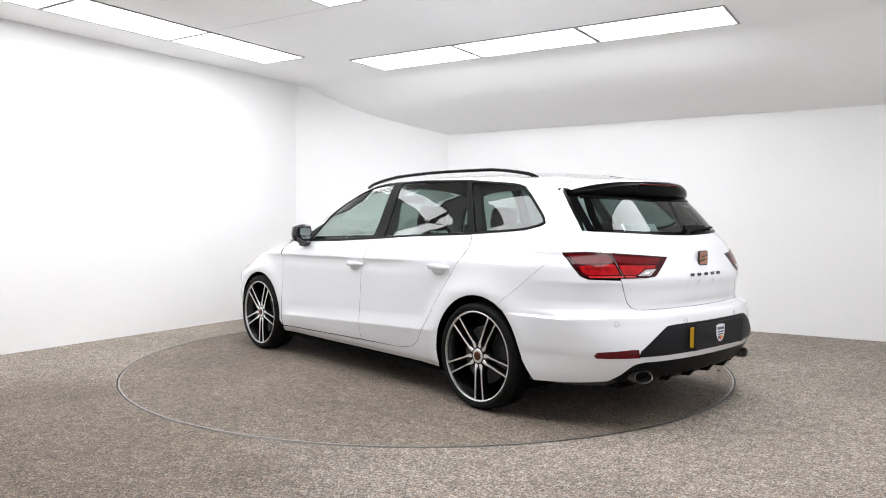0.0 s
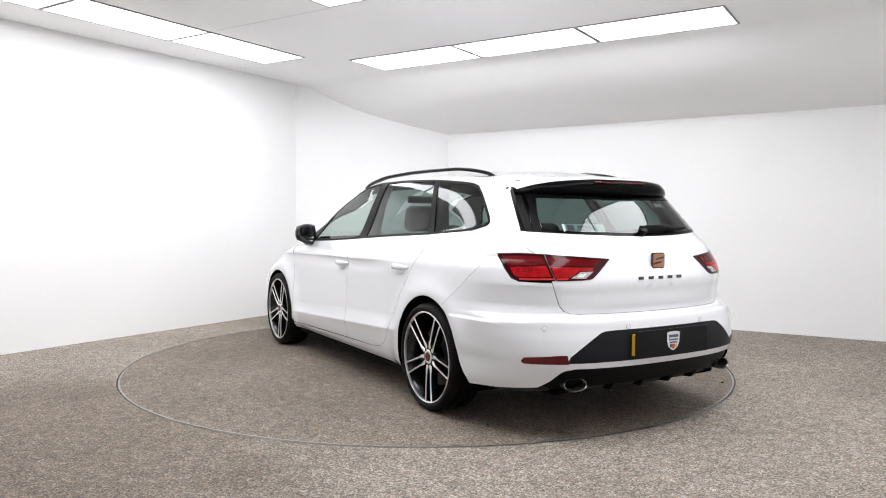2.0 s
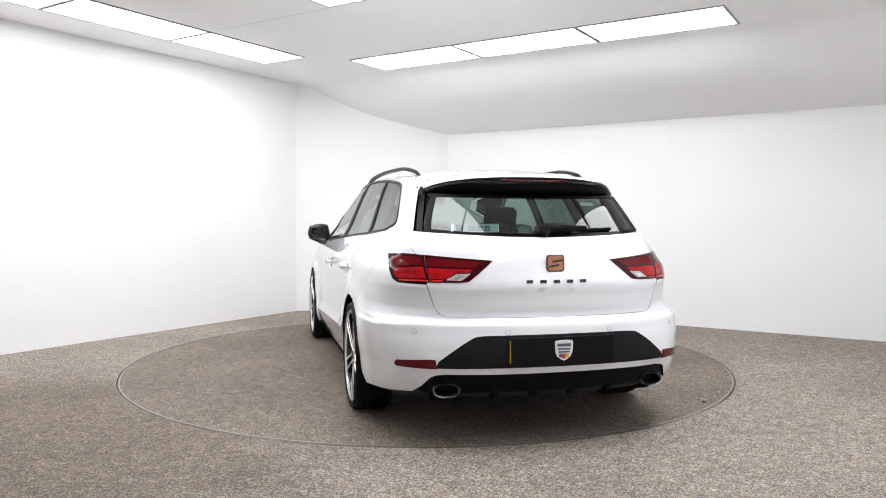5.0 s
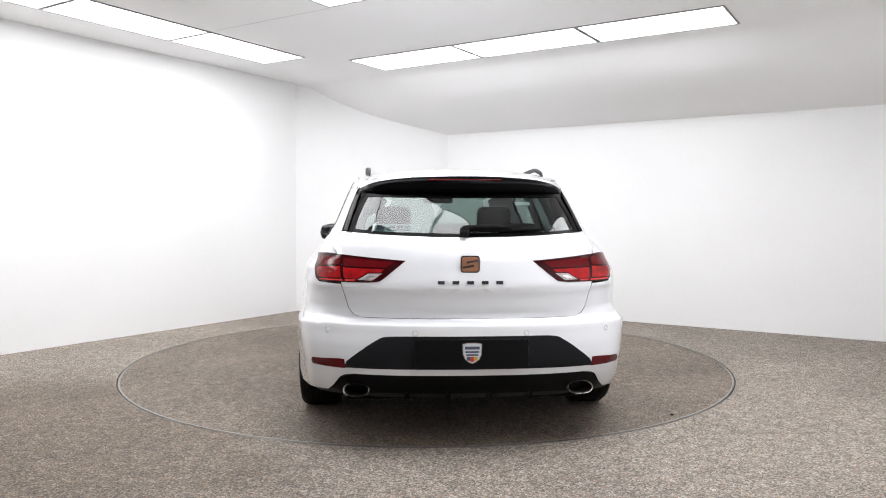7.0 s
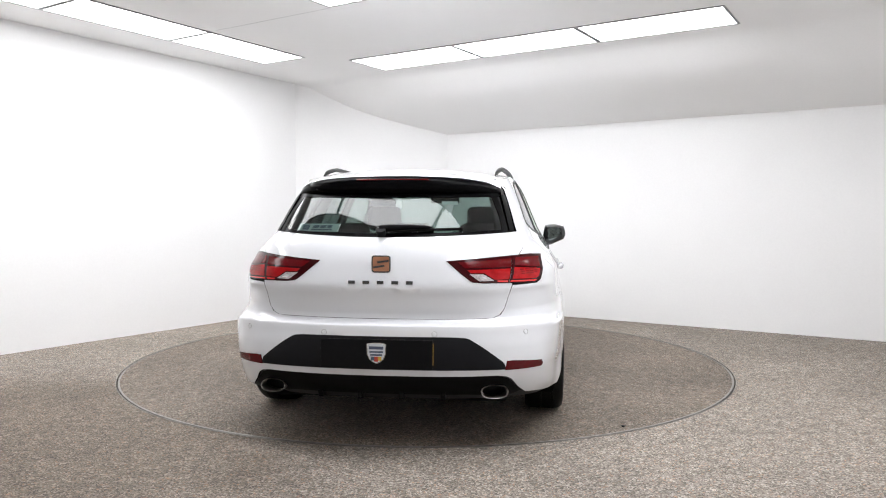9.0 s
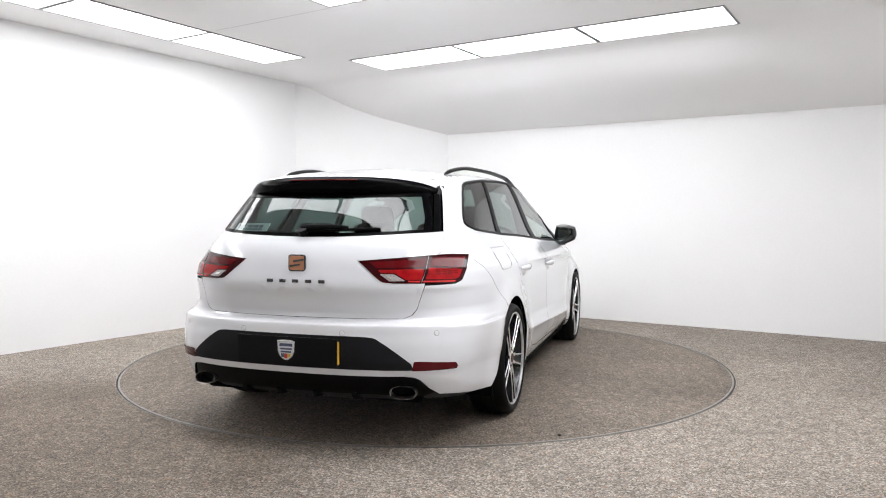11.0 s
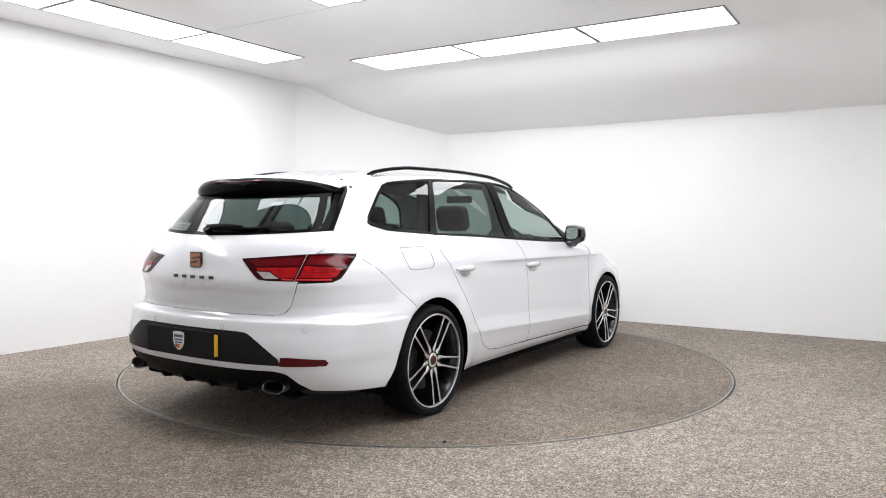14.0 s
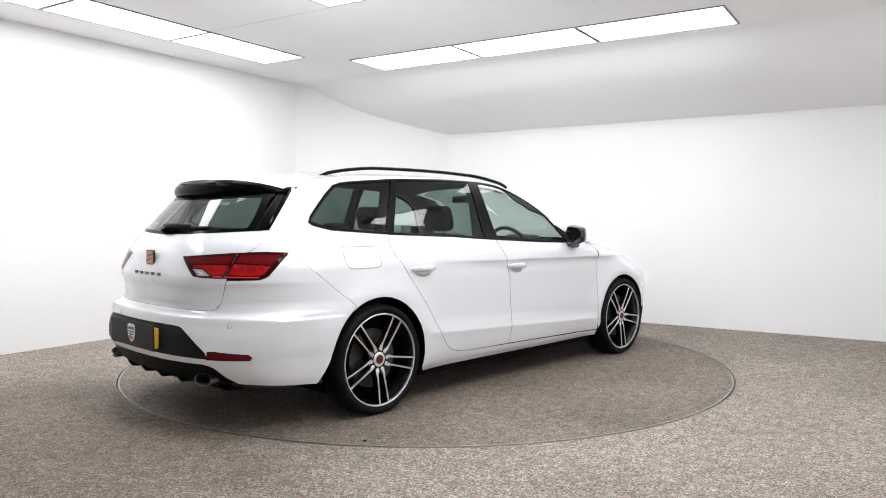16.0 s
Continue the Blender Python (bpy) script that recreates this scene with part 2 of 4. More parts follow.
def levels(z):
    k = np.clip((z - ZS[0]) / DZ, 0, len(ZS) - 1.001)
    k0 = k.astype(int)
    return ((k0, 1 - (k - k0)), (k0 + 1, k - k0))


def on_body(p, z):
    """Points of the body: p is the way round from the middle of the tail, positive on the left side."""
    p, z = np.atleast_1d(np.asarray(p, float)), np.atleast_1d(np.asarray(z, float))
    out = np.zeros((len(p), 3))
    for lev, wgt in levels(z):
        for L in np.unique(lev):
            m = lev == L
            i = np.interp(np.abs(p[m]), BP[L], np.arange(NA))
            out[m, 0] += wgt[m] * np.interp(i, np.arange(NA), BX[L])
            out[m, 1] += wgt[m] * np.interp(i, np.arange(NA), BY[L]) * np.sign(p[m])
    out[:, 2] = z
    return out


def way(mode, a, z):
    """The p of a point: 'x' on the flank, 'y' on the tail, 'f' on the front, given its x or y."""
    t = 0.
    for lev, wgt in levels(np.array([float(z)])):
        L, w = int(lev[0]), float(wgt[0])
        e = int(np.argmax(BY[L]))
        if mode == "x":
            t += w * np.interp(a, BX[L], BP[L])
        elif mode == "y":
            t += w * np.interp(abs(a), np.maximum.accumulate(BY[L, :e + 1] + np.arange(e + 1) * 1e-8), BP[L, :e + 1])
        else:
            t += w * np.interp(abs(a), np.maximum.accumulate(BY[L, e:][::-1] + np.arange(NA - e) * 1e-8), BP[L, e:][::-1])
    return t


def body_normals(p, z, e=.003):
    p, z = np.asarray(p, float), np.asarray(z, float)
    n = np.cross(on_body(p, z + e) - on_body(p, z - e), on_body(p + e, z) - on_body(p - e, z))
    return n / (np.linalg.norm(n, axis=1, keepdims=True) + 1e-12)


# ---- mesh helpers ----
def mesh_of(name, verts, faces, mats, face_mats=None, normals=None, smooth=True):
    me = bpy.data.meshes.new(name)
    me.from_pydata([tuple(v) for v in verts], [], faces)
    for m in mats if isinstance(mats, (list, tuple)) else [mats]:
        me.materials.append(m)
    if face_mats is not None:
        me.polygons.foreach_set("material_index", face_mats)
    me.polygons.foreach_set("use_smooth", [smooth] * len(me.polygons))
    me.update()
    if normals is not None:
        me.normals_split_custom_set_from_vertices([tuple(n) for n in normals])
    return me


def put(name, me, parent=None, label="", m=None):
    ob = new(name, me)
    if parent:
        ob.parent = parent
    if m is not None:
        ob.matrix_basis = m
    return tagged(ob, label)


def part(name, bm, mat, parent=None, label="", m=None, smooth=False, sharp=35):
    me = bpy.data.meshes.new(name)
    bmesh.ops.recalc_face_normals(bm, faces=bm.faces)
    bm.to_mesh(me)
    bm.free()
    for k in mat if isinstance(mat, (list, tuple)) else [mat]:
        me.materials.append(k)
    if smooth:
        me.polygons.foreach_set("use_smooth", [True] * len(me.polygons))
        me.set_sharp_from_angle(angle=radians(sharp))
    return put(name, me, parent, label, m)


def box(bm, x0, x1, y0, y1, z0, z1, m=None, bevel=0., seg=2):
    r = bmesh.ops.create_cube(bm, size=1, matrix=Matrix.LocRotScale(((x0 + x1) / 2, (y0 + y1) / 2, (z0 + z1) / 2), None, (abs(x1 - x0), abs(y1 - y0), abs(z1 - z0))))
    vs = r["verts"]
    if bevel:
        es = list({e for v in vs for e in v.link_edges})
        g = bmesh.ops.bevel(bm, geom=es, offset=bevel, segments=seg, affect="EDGES", profile=.5)
        vs = list({v for v in g["verts"]} | {v for v in vs if v.is_valid})
    if m is not None:
        bmesh.ops.transform(bm, matrix=m, verts=vs)
    return vs


def lathe(profile, n=48, axis="y"):
    """A surface of revolution about y (or z): profile of (radius, height)."""
    V, F = [], []
    for i in range(n):
        a = 2 * math.pi * i / n
        for r, h in profile:
            V.append((r * math.cos(a), h, r * math.sin(a)) if axis == "y" else (r * math.cos(a), r * math.sin(a), h))
    k = len(profile)
    for i in range(n):
        j = (i + 1) % n
        for q in range(k - 1):
            F.append((i * k + q, j * k + q, j * k + q + 1, i * k + q + 1))
    bm = bmesh.new()
    vs = [bm.verts.new(v) for v in V]
    for f_ in F:
        bm.faces.new([vs[i] for i in f_])
    bmesh.ops.remove_doubles(bm, verts=bm.verts, dist=1e-5)
    return bm


def sweep(points, section, closed_ends=True, up=(0, 0, 1)):
    """A section of (side, up) offsets carried along points; section may be a function of the step 0..1."""
    bm = bmesh.new()
    rings = []
    P = [Vector(p) for p in points]
    for i, p in enumerate(P):
        t = (P[min(i + 1, len(P) - 1)] - P[max(i - 1, 0)]).normalized()
        s = t.cross(Vector(up)).normalized()
        u = s.cross(t)
        sec = section(i / (len(P) - 1)) if callable(section) else section
        rings.append([bm.verts.new(p + s * a + u * b) for a, b in sec])
    n = len(rings[0])
    for a, b in zip(rings, rings[1:]):
        for i in range(n):
            bm.faces.new((a[i], a[(i + 1) % n], b[(i + 1) % n], b[i]))
    if closed_ends:
        bm.faces.new(rings[0])
        bm.faces.new(rings[-1])
    return bm


def ring(rx, ry, n=10):
    return [(rx * math.cos(2 * math.pi * i / n), ry * math.sin(2 * math.pi * i / n)) for i in range(n)]


# ---- room: axes turned against the camera; u along the rear wall, v towards it ----
ROOM = radians(-33.5)
U, V = (math.cos(ROOM), math.sin(ROOM)), (-math.sin(ROOM), math.cos(ROOM))


def uv(u, v, z=0.):
    return Vector((u * U[0] + v * V[0], u * U[1] + v * V[1], z))


WALL_A, WALL_C, CEIL = -2.965, 2.93, 2.695
CUT_A, CUT_C = (WALL_A, 1.62), (-1.66, WALL_C)
# unseen walls, set close to the camera to bounce light onto the car
WALL_D, WALL_E = -5.3, 3.8
R_DISC = 2.258


def wall(name, a, b, z0, z1, label, thick=.15):
    """A slab wall from a to b in room coordinates; the room lies on its left."""
    d = Vector((b[0] - a[0], b[1] - a[1])).normalized()
    o = Vector((d[1], -d[0])) * thick
    bm = bmesh.new()
    q = [a, b, (b[0] + o[0], b[1] + o[1]), (a[0] + o[0], a[1] + o[1])]
    lo, hi = [bm.verts.new(uv(*p, z0)) for p in q], [bm.verts.new(uv(*p, z1)) for p in q]
    bm.faces.new(lo[::-1]), bm.faces.new(hi)
    for i in range(4):
        bm.faces.new((lo[i], lo[(i + 1) % 4], hi[(i + 1) % 4], hi[i]))
    return tagged(part(name, bm, M_WALL), label, "wall", kind="structure")


CORNERS = [(WALL_E, WALL_D), (WALL_E, WALL_C), CUT_C, CUT_A, (WALL_A, WALL_D)]
for i, (nm, lab) in enumerate((("bounce_wall_east", "plain white side wall out of view, added to bounce light"), ("wall_north", "plain white painted studio rear wall under a sloping soffit"),
                               ("wall_corner", "white painted wall cutting off the studio corner"), ("wall_west", "bright white painted studio wall"), ("bounce_wall_south", "plain white wall behind the camera, out of view, added to bounce light"))):
    wall(nm, CORNERS[i], CORNERS[(i + 1) % 5], -.2, CEIL + .1, lab)


def build_floor():
    bm = bmesh.new()
    outer = [bm.verts.new(uv(u + (.14 if u > 0 else -.14), v + (.14 if v > 2 else (-.14 if v < 0 else .05)))) for u, v in CORNERS]
    n = 180
    inner = [bm.verts.new(((R_DISC + .006) * math.cos(2 * math.pi * i / n), (R_DISC + .006) * math.sin(2 * math.pi * i / n), 0)) for i in range(n)]
    es = [bm.edges.new((l[i], l[(i + 1) % len(l)])) for l in (outer, inner) for i in range(len(l))]
    bmesh.ops.triangle_fill(bm, use_beauty=True, edges=es, normal=(0, 0, 1))
    low = [bm.verts.new((v.co.x, v.co.y, -.12)) for v in inner]
    for i in range(n):
        bm.faces.new((inner[i], inner[(i + 1) % n], low[(i + 1) % n], low[i]))
    floor = tagged(part("floor", bm, M_FLOOR), "grey-brown speckled grit floor with soft stains and one darker brown patch", "floor", kind="structure")
    part("steel_ring", lathe([(R_DISC + .0065, -.03), (R_DISC + .0065, .0025), (R_DISC + .0115, .0025), (R_DISC + .0115, -.002)], 180, "z"), M_RING, floor, "thin worn steel edging ring round the turntable")
    part("pit", lathe([(.001, -.118), (R_DISC + .2, -.118)], 64, "z"), M_PIT, floor, "dark pit below the turntable")


build_floor()


def build_turntable():
    table = new("turntable")
    part("disc", lathe([(.001, -.10), (R_DISC - .016, -.10), (R_DISC - .016, 0), (.001, 0)], 180, "z"), M_DISC, table, "brown-grey speckled grit disc")
    part("steel_rim", lathe([(R_DISC - .0155, -.09), (R_DISC - .0155, .002), (R_DISC - .002, .002), (R_DISC - .002, -.09), (R_DISC - .0155, -.09)], 180, "z"), M_RING, table, "thin worn steel rim")
    rnd = random.Random(4)
    for i, (r, a, s) in enumerate(((2.18, -143.4, .011), (2.05, -40., .005), (2.12, 62., .006), (1.9, 160., .005))):
        bm = bmesh.new()
        bmesh.ops.create_icosphere(bm, subdivisions=2, radius=s)
        for v in bm.verts:
            v.co *= rnd.uniform(.75, 1.2)
            v.co.z *= .45
        part("crumb", bm, M_PIT, table, "dark crumb of dirt", pose(r * math.cos(radians(a)), r * math.sin(radians(a)), s * .3), True)
    return tagged(table, "round grit-covered turntable set flush in the floor", "turntable")


turntable = build_turntable()


# ---- ceiling: flat, then falling in a shallow curve to the rear wall ----
def build_ceiling():
    bm = bmesh.new()
    prof = [(WALL_D - .14, 0), (1.56, 0), (1.68, -.020), (1.85, -.118), (2.05, -.240), (2.3, -.352), (2.6, -.452), (2.93, -.548), (3.08, -.59)]
    f = curve(prof[1:])
    vs = [WALL_D - .14, 1.55] + [1.56 + 1.52 * i / 24 for i in range(25)]
    top = [[bm.verts.new(uv(u, v, CEIL + (float(f(v)) if v > 1.56 else 0))) for u in (WALL_A - .14, WALL_E + .14)] for v in vs]
    cap = [[bm.verts.new(uv(u, v, CEIL + .12)) for u in (WALL_A - .14, WALL_E + .14)] for v in vs]
    for i in range(len(vs) - 1):
        fc = bm.faces.new((top[i][0], top[i + 1][0], top[i + 1][1], top[i][1]))
        fc.material_index = 1 if vs[i] > 1.55 else 0
        bm.faces.new((cap[i][0], cap[i][1], cap[i + 1][1], cap[i + 1][0]))
    tagged(part("ceiling", bm, [M_CEIL, M_SOFFIT], smooth=True), "white painted ceiling with a sloping soffit", "ceiling", kind="structure")
    bm = bmesh.new()
    q = [uv(-1.88, -.551, CEIL - .0015), uv(-.52, -.551, CEIL - .0015), uv(-.52, -.546, CEIL - .0015), uv(-1.88, -.546, CEIL - .0015)]
    bm.faces.new([bm.verts.new(p) for p in q])
    tagged(part("ceiling_seam", bm, M_SEAM), "thin joint line in the ceiling boards", "seam", kind="structure")


build_ceiling()


def ceiling_light(u0, u1, v0, v1):
    thing = new("ceiling_light")
    c = uv((u0 + u1) / 2, (v0 + v1) / 2, CEIL)
    thing.matrix_basis = Matrix.Translation(c) @ Matrix.Rotation(ROOM, 4, "Z")
    a, b = (u1 - u0) / 2, (v1 - v0) / 2
    bm = bmesh.new()
    for x0, x1, y0, y1 in ((-a, a, -b, -b + .018), (-a, a, b - .018, b), (-a, -a + .018, -b + .018, b - .018), (a - .018, a, -b + .018, b - .018)):
        box(bm, x0, x1, y0, y1, -.008, .0)
    part("frame", bm, M_LFRAME, thing)
    bm = bmesh.new()
    box(bm, -a + .018, a - .018, -b + .018, b - .018, -.005, -.001)
    part("diffuser", bm, M_LIGHT, thing, "glowing white diffuser")
    return tagged(thing, "square-edged glowing LED ceiling panel", "ceiling light", "ceiling light panels")


PANELS = [(-1.578, -.385, .937, 1.532), (-.378, .815, .937, 1.532), (.825, 2.0, .937, 1.532)]
# the fourth panel here is unseen, added to brighten the car's tail
PANELS += [(-2.43, -1.875, .615 - 1.16 * i - 1.155, .615 - 1.16 * i) for i in range(4)]
PANELS += [(-.516, .677, -1.17, -.575)]
PANELS += [(-1.10 + 1.2 * i, -1.10 + 1.2 * i + 1.193, -2.30, -1.70) for i in range(3)]
PANELS += [(2.45, 3.05, .72 - 1.2 * i - 1.193, .72 - 1.2 * i) for i in range(3)]
for q in PANELS:
    ceiling_light(*q)


# ---- car: panels cut out of the body surface ----
def X(x, z):
    return (way("x", x, z), z)


def Y(y, z):
    return (way("y", y, z), z)


def Q(q, z):
    e = float(REAR_X(z)) + 2.3
    p = max(q - e, 0.)
    u = min(max((p - .1) / .6, 0), 1)
    return (p + e * u * u * (3 - 2 * u), z)


def F(y, z):
    return (way("f", y, z), z)


def xs(*pts):
    """Flank points with straight runs between them."""
    out = [X(*pts[0])]
    for a, b in zip(pts, pts[1:]):
        k = max(1, int(math.hypot(b[0] - a[0], b[1] - a[1]) / .05))
        out += [X(a[0] + (b[0] - a[0]) * j / k, a[1] + (b[1] - a[1]) * j / k) for j in range(1, k + 1)]
    return out


def soft(poly, n=2, keep=()):
    """Corner cutting; the corners numbered in keep stay sharp."""
    keep = {poly[i] for i in keep}
    for _ in range(n):
        out = []
        for i, b in enumerate(poly):
            a, c = poly[i - 1], poly[(i + 1) % len(poly)]
            if b in keep:
                out.append(b)
            else:
                out += [(b[0] * .75 + a[0] * .25, b[1] * .75 + a[1] * .25), (b[0] * .75 + c[0] * .25, b[1] * .75 + c[1] * .25)]
        poly = out
    return poly


def inset(poly, g):
    """Shrinks a polygon by g for the shut lines."""
    n = len(poly)
    area = sum(poly[i - 1][0] * poly[i][1] - poly[i][0] * poly[i - 1][1] for i in range(n))
    s = 1 if area > 0 else -1
    out = []
    for i in range(n):
        a, b, c = Vector(poly[i - 1]), Vector(poly[i]), Vector(poly[(i + 1) % n])
        d1, d2 = (b - a).normalized(), (c - b).normalized()
        n1, n2 = Vector((-d1.y, d1.x)) * s, Vector((-d2.y, d2.x)) * s
        m = n1 + n2
        m = m / max(m.length_squared, .5) * 2
        out.append(tuple(b + m * g))
    return out


def arc(cx, cz, r, a0, a1, n=18):
    return [(cx + r * math.cos(radians(a0 + (a1 - a0) * i / n)), cz + r * math.sin(radians(a0 + (a1 - a0) * i / n))) for i in range(n + 1)]


def flat_mesh(poly, step, zstep):
    bm = bmesh.new()
    bm.faces.new([bm.verts.new((p[0], p[1], 0)) for p in poly])
    bm.normal_update()
    bmesh.ops.triangulate(bm, faces=bm.faces[:], ngon_method="EAR_CLIP")
    for ax in (0, 1):
        lo, hi = min(p[ax] for p in poly), max(p[ax] for p in poly)
        st = (step, zstep)[ax]
        k = math.ceil(lo / st)
        while k * st < hi:
            co, no = [0, 0, 0], [0, 0, 0]
            co[ax], no[ax] = k * st + .00013, 1
            bmesh.ops.bisect_plane(bm, geom=bm.verts[:] + bm.edges[:] + bm.faces[:], dist=1e-6, plane_co=co, plane_no=no)
            k += 1
    bmesh.ops.triangulate(bm, faces=bm.faces[:])
    bmesh.ops.remove_doubles(bm, verts=bm.verts, dist=2e-5)
    bm.normal_update()
    for f in bm.faces:
        if f.normal.z < 0:
            f.normal_flip()
    V = np.array([v.co[:2] for v in bm.verts])
    bm.verts.index_update()
    T = [tuple(v.index for v in f.verts) for f in bm.faces if f.calc_area() > 1e-9]
    rim = [tuple(l.vert.index for l in (e.link_loops[0], e.link_loops[0].link_loop_next)) for e in bm.edges if len(e.link_loops) == 1]
    bm.free()
    return V, T, rim


def panel(name, polys, mat, parent, label="", off=0., lip=.014, gap=.0015, step=.045, sides=(1,), zstep=.03):
    """Cuts panels out of the body surface: polygons of (p, z), each on the given sides, in one mesh."""
    VV, NN, FF = [], [], []
    for poly in polys if isinstance(polys[0], list) else [polys]:
        flat, T, rim = flat_mesh(inset(poly, gap) if gap else poly, step, zstep)
        for s in sides:
            P = on_body(flat[:, 0] * s, flat[:, 1])
            N = body_normals(flat[:, 0], flat[:, 1])
            N[:, 1] *= s
            mid = np.abs(P[:, 1]) < 1e-5
            N[mid, 1] = 0
            base = len(VV)
            VV += list(P + N * off)
            NN += list(N)
            # u to the right and z up seen from outside on the right half, mirrored on the left
            FF += [tuple(base + i for i in (t if s < 0 else t[::-1])) for t in T]
            for a, b in rim:
                if mid[a] and mid[b]:
                    continue
                e = P[b] - P[a]
                o = np.cross(e, N[a]) * s
                ln = np.linalg.norm(o)
                o = o / (ln + 1e-12)
                k = len(VV)
                VV += [P[a] + N[a] * off, P[b] + N[b] * off, P[b] + N[b] * (off - lip), P[a] + N[a] * (off - lip)]
                NN += [o, o, o, o]
                FF.append((k, k + 1, k + 2, k + 3) if s > 0 else (k + 3, k + 2, k + 1, k))
    return put(name, mesh_of(name, VV, FF, mat, normals=NN), parent, label)


GUTTER = curve([(-1.90, 1.285), (-1.72, 1.313), (-1.43, 1.350), (-1.0, 1.372), (-.6, 1.377), (-.2, 1.367), (.1, 1.345), (.25, 1.322), (.45, 1.27)])
HR, HF = (-1.318, .322), (1.318, .319)
ARCH_R = arc(*HR, .346, -12, 166) + [(-1.675, .345), (-1.738, .24)]
ARCH_F = [(.945, .23)] + arc(*HF, .336, 186, 8)
DLO = [(.625, .938), (.545, 1.06), (.45, 1.178), (.32, 1.252), (.155, 1.312), (.01, 1.343), (-.14, 1.358), (-.5, 1.364), (-.95, 1.351), (-1.26, 1.325), (-1.385, 1.313), (-1.445, 1.296), (-1.50, 1.250), (-1.60, 1.158),
       (-1.652, 1.108), (-1.662, 1.092), (-1.645, 1.076), (-1.54, 1.050), (-1.135, 1.021), (-.66, 1.0), (-.21, .973), (.23, .949)]
GATE = [(.637, 1.046), (.668, .962), (.640, .922), (.622, .80), (.584, .675), (.562, .648), (.529, .634)]
car = new("car")
tagged(car, "white five-door estate car with black wheels, parked on a turntable", "car")


def build_shell():
    # dark backing shell, added so that the shut lines read as shaded gaps
    VV, FF = [], []
    zs = [.235 + .695 * k / 36 for k in range(37)]
    for s in (1, -1):
        base, n = len(VV), 150
        for z in zs:
            tot = float(np.interp(z, ZS, BP[:, -1]))
            p = np.linspace(0, tot, n)
            P, N = on_body(p, np.full(n, z)), body_normals(np.maximum(p, .01), np.full(n, z))
            N[:, 2] = 0
            P = P - N * (.026 + .035 * np.clip((1.05 - p) / .2, 0, 1))[:, None]
            P[:, 1] = np.maximum(P[:, 1], 0) * s
            VV += list(P)
        for k in range(36):
            for i in range(n - 1):
                c = np.mean([VV[base + k * n + i], VV[base + (k + 1) * n + i + 1]], axis=0)
                if min(math.hypot(c[0] - HR[0], c[2] - .30), math.hypot(c[0] - HF[0], c[2] - .30)) > .395 or abs(c[1]) < .4:
                    f = (base + k * n + i, base + (k + 1) * n + i, base + (k + 1) * n + i + 1, base + k * n + i + 1)
                    FF.append(f if s > 0 else f[::-1])
    put("backing_shell", mesh_of("backing_shell", VV, FF, M_INSIDE), car, "dark backing shell added behind the body panels")
    # floor pan and wheel housings
    bm = bmesh.new()
    box(bm, -1.62, 2.0, -.62, .62, .165, .25, bevel=.02)
    box(bm, -2.12, -1.60, -.60, .60, .215, .26, bevel=.02)
    # wide box between the axles, added to block light below the car
    box(bm, -.94, .94, -.835, .835, .155, .25, bevel=.02)
    part("floor_pan", bm, M_NEARBLACK, car)
    for hx, hz, r in ((HR[0], HR[1], .372), (HF[0], HF[1], .362)):
        for s in (1, -1):
            V, Fc = [], []
            pts = arc(hx, hz, r, -25, 205, 28)
            for x, z in pts:
                flank = float(on_body([way("x", x, max(z, .2))], [max(z, .2)])[0][1])
                V += [(x, s * .55, z), (x, s * min(.868, flank - .016), z)]
            for i in range(28):
                Fc.append((2 * i, 2 * i + 1, 2 * i + 3, 2 * i + 2))
            V.append((hx, s * .55, hz))
            for i in range(28):
                Fc.append((2 * i, 2 * i + 2, len(V) - 1))
            put("wheel_housing", mesh_of("wheel_housing", V, Fc, M_NEARBLACK), car, "black wheel housing")


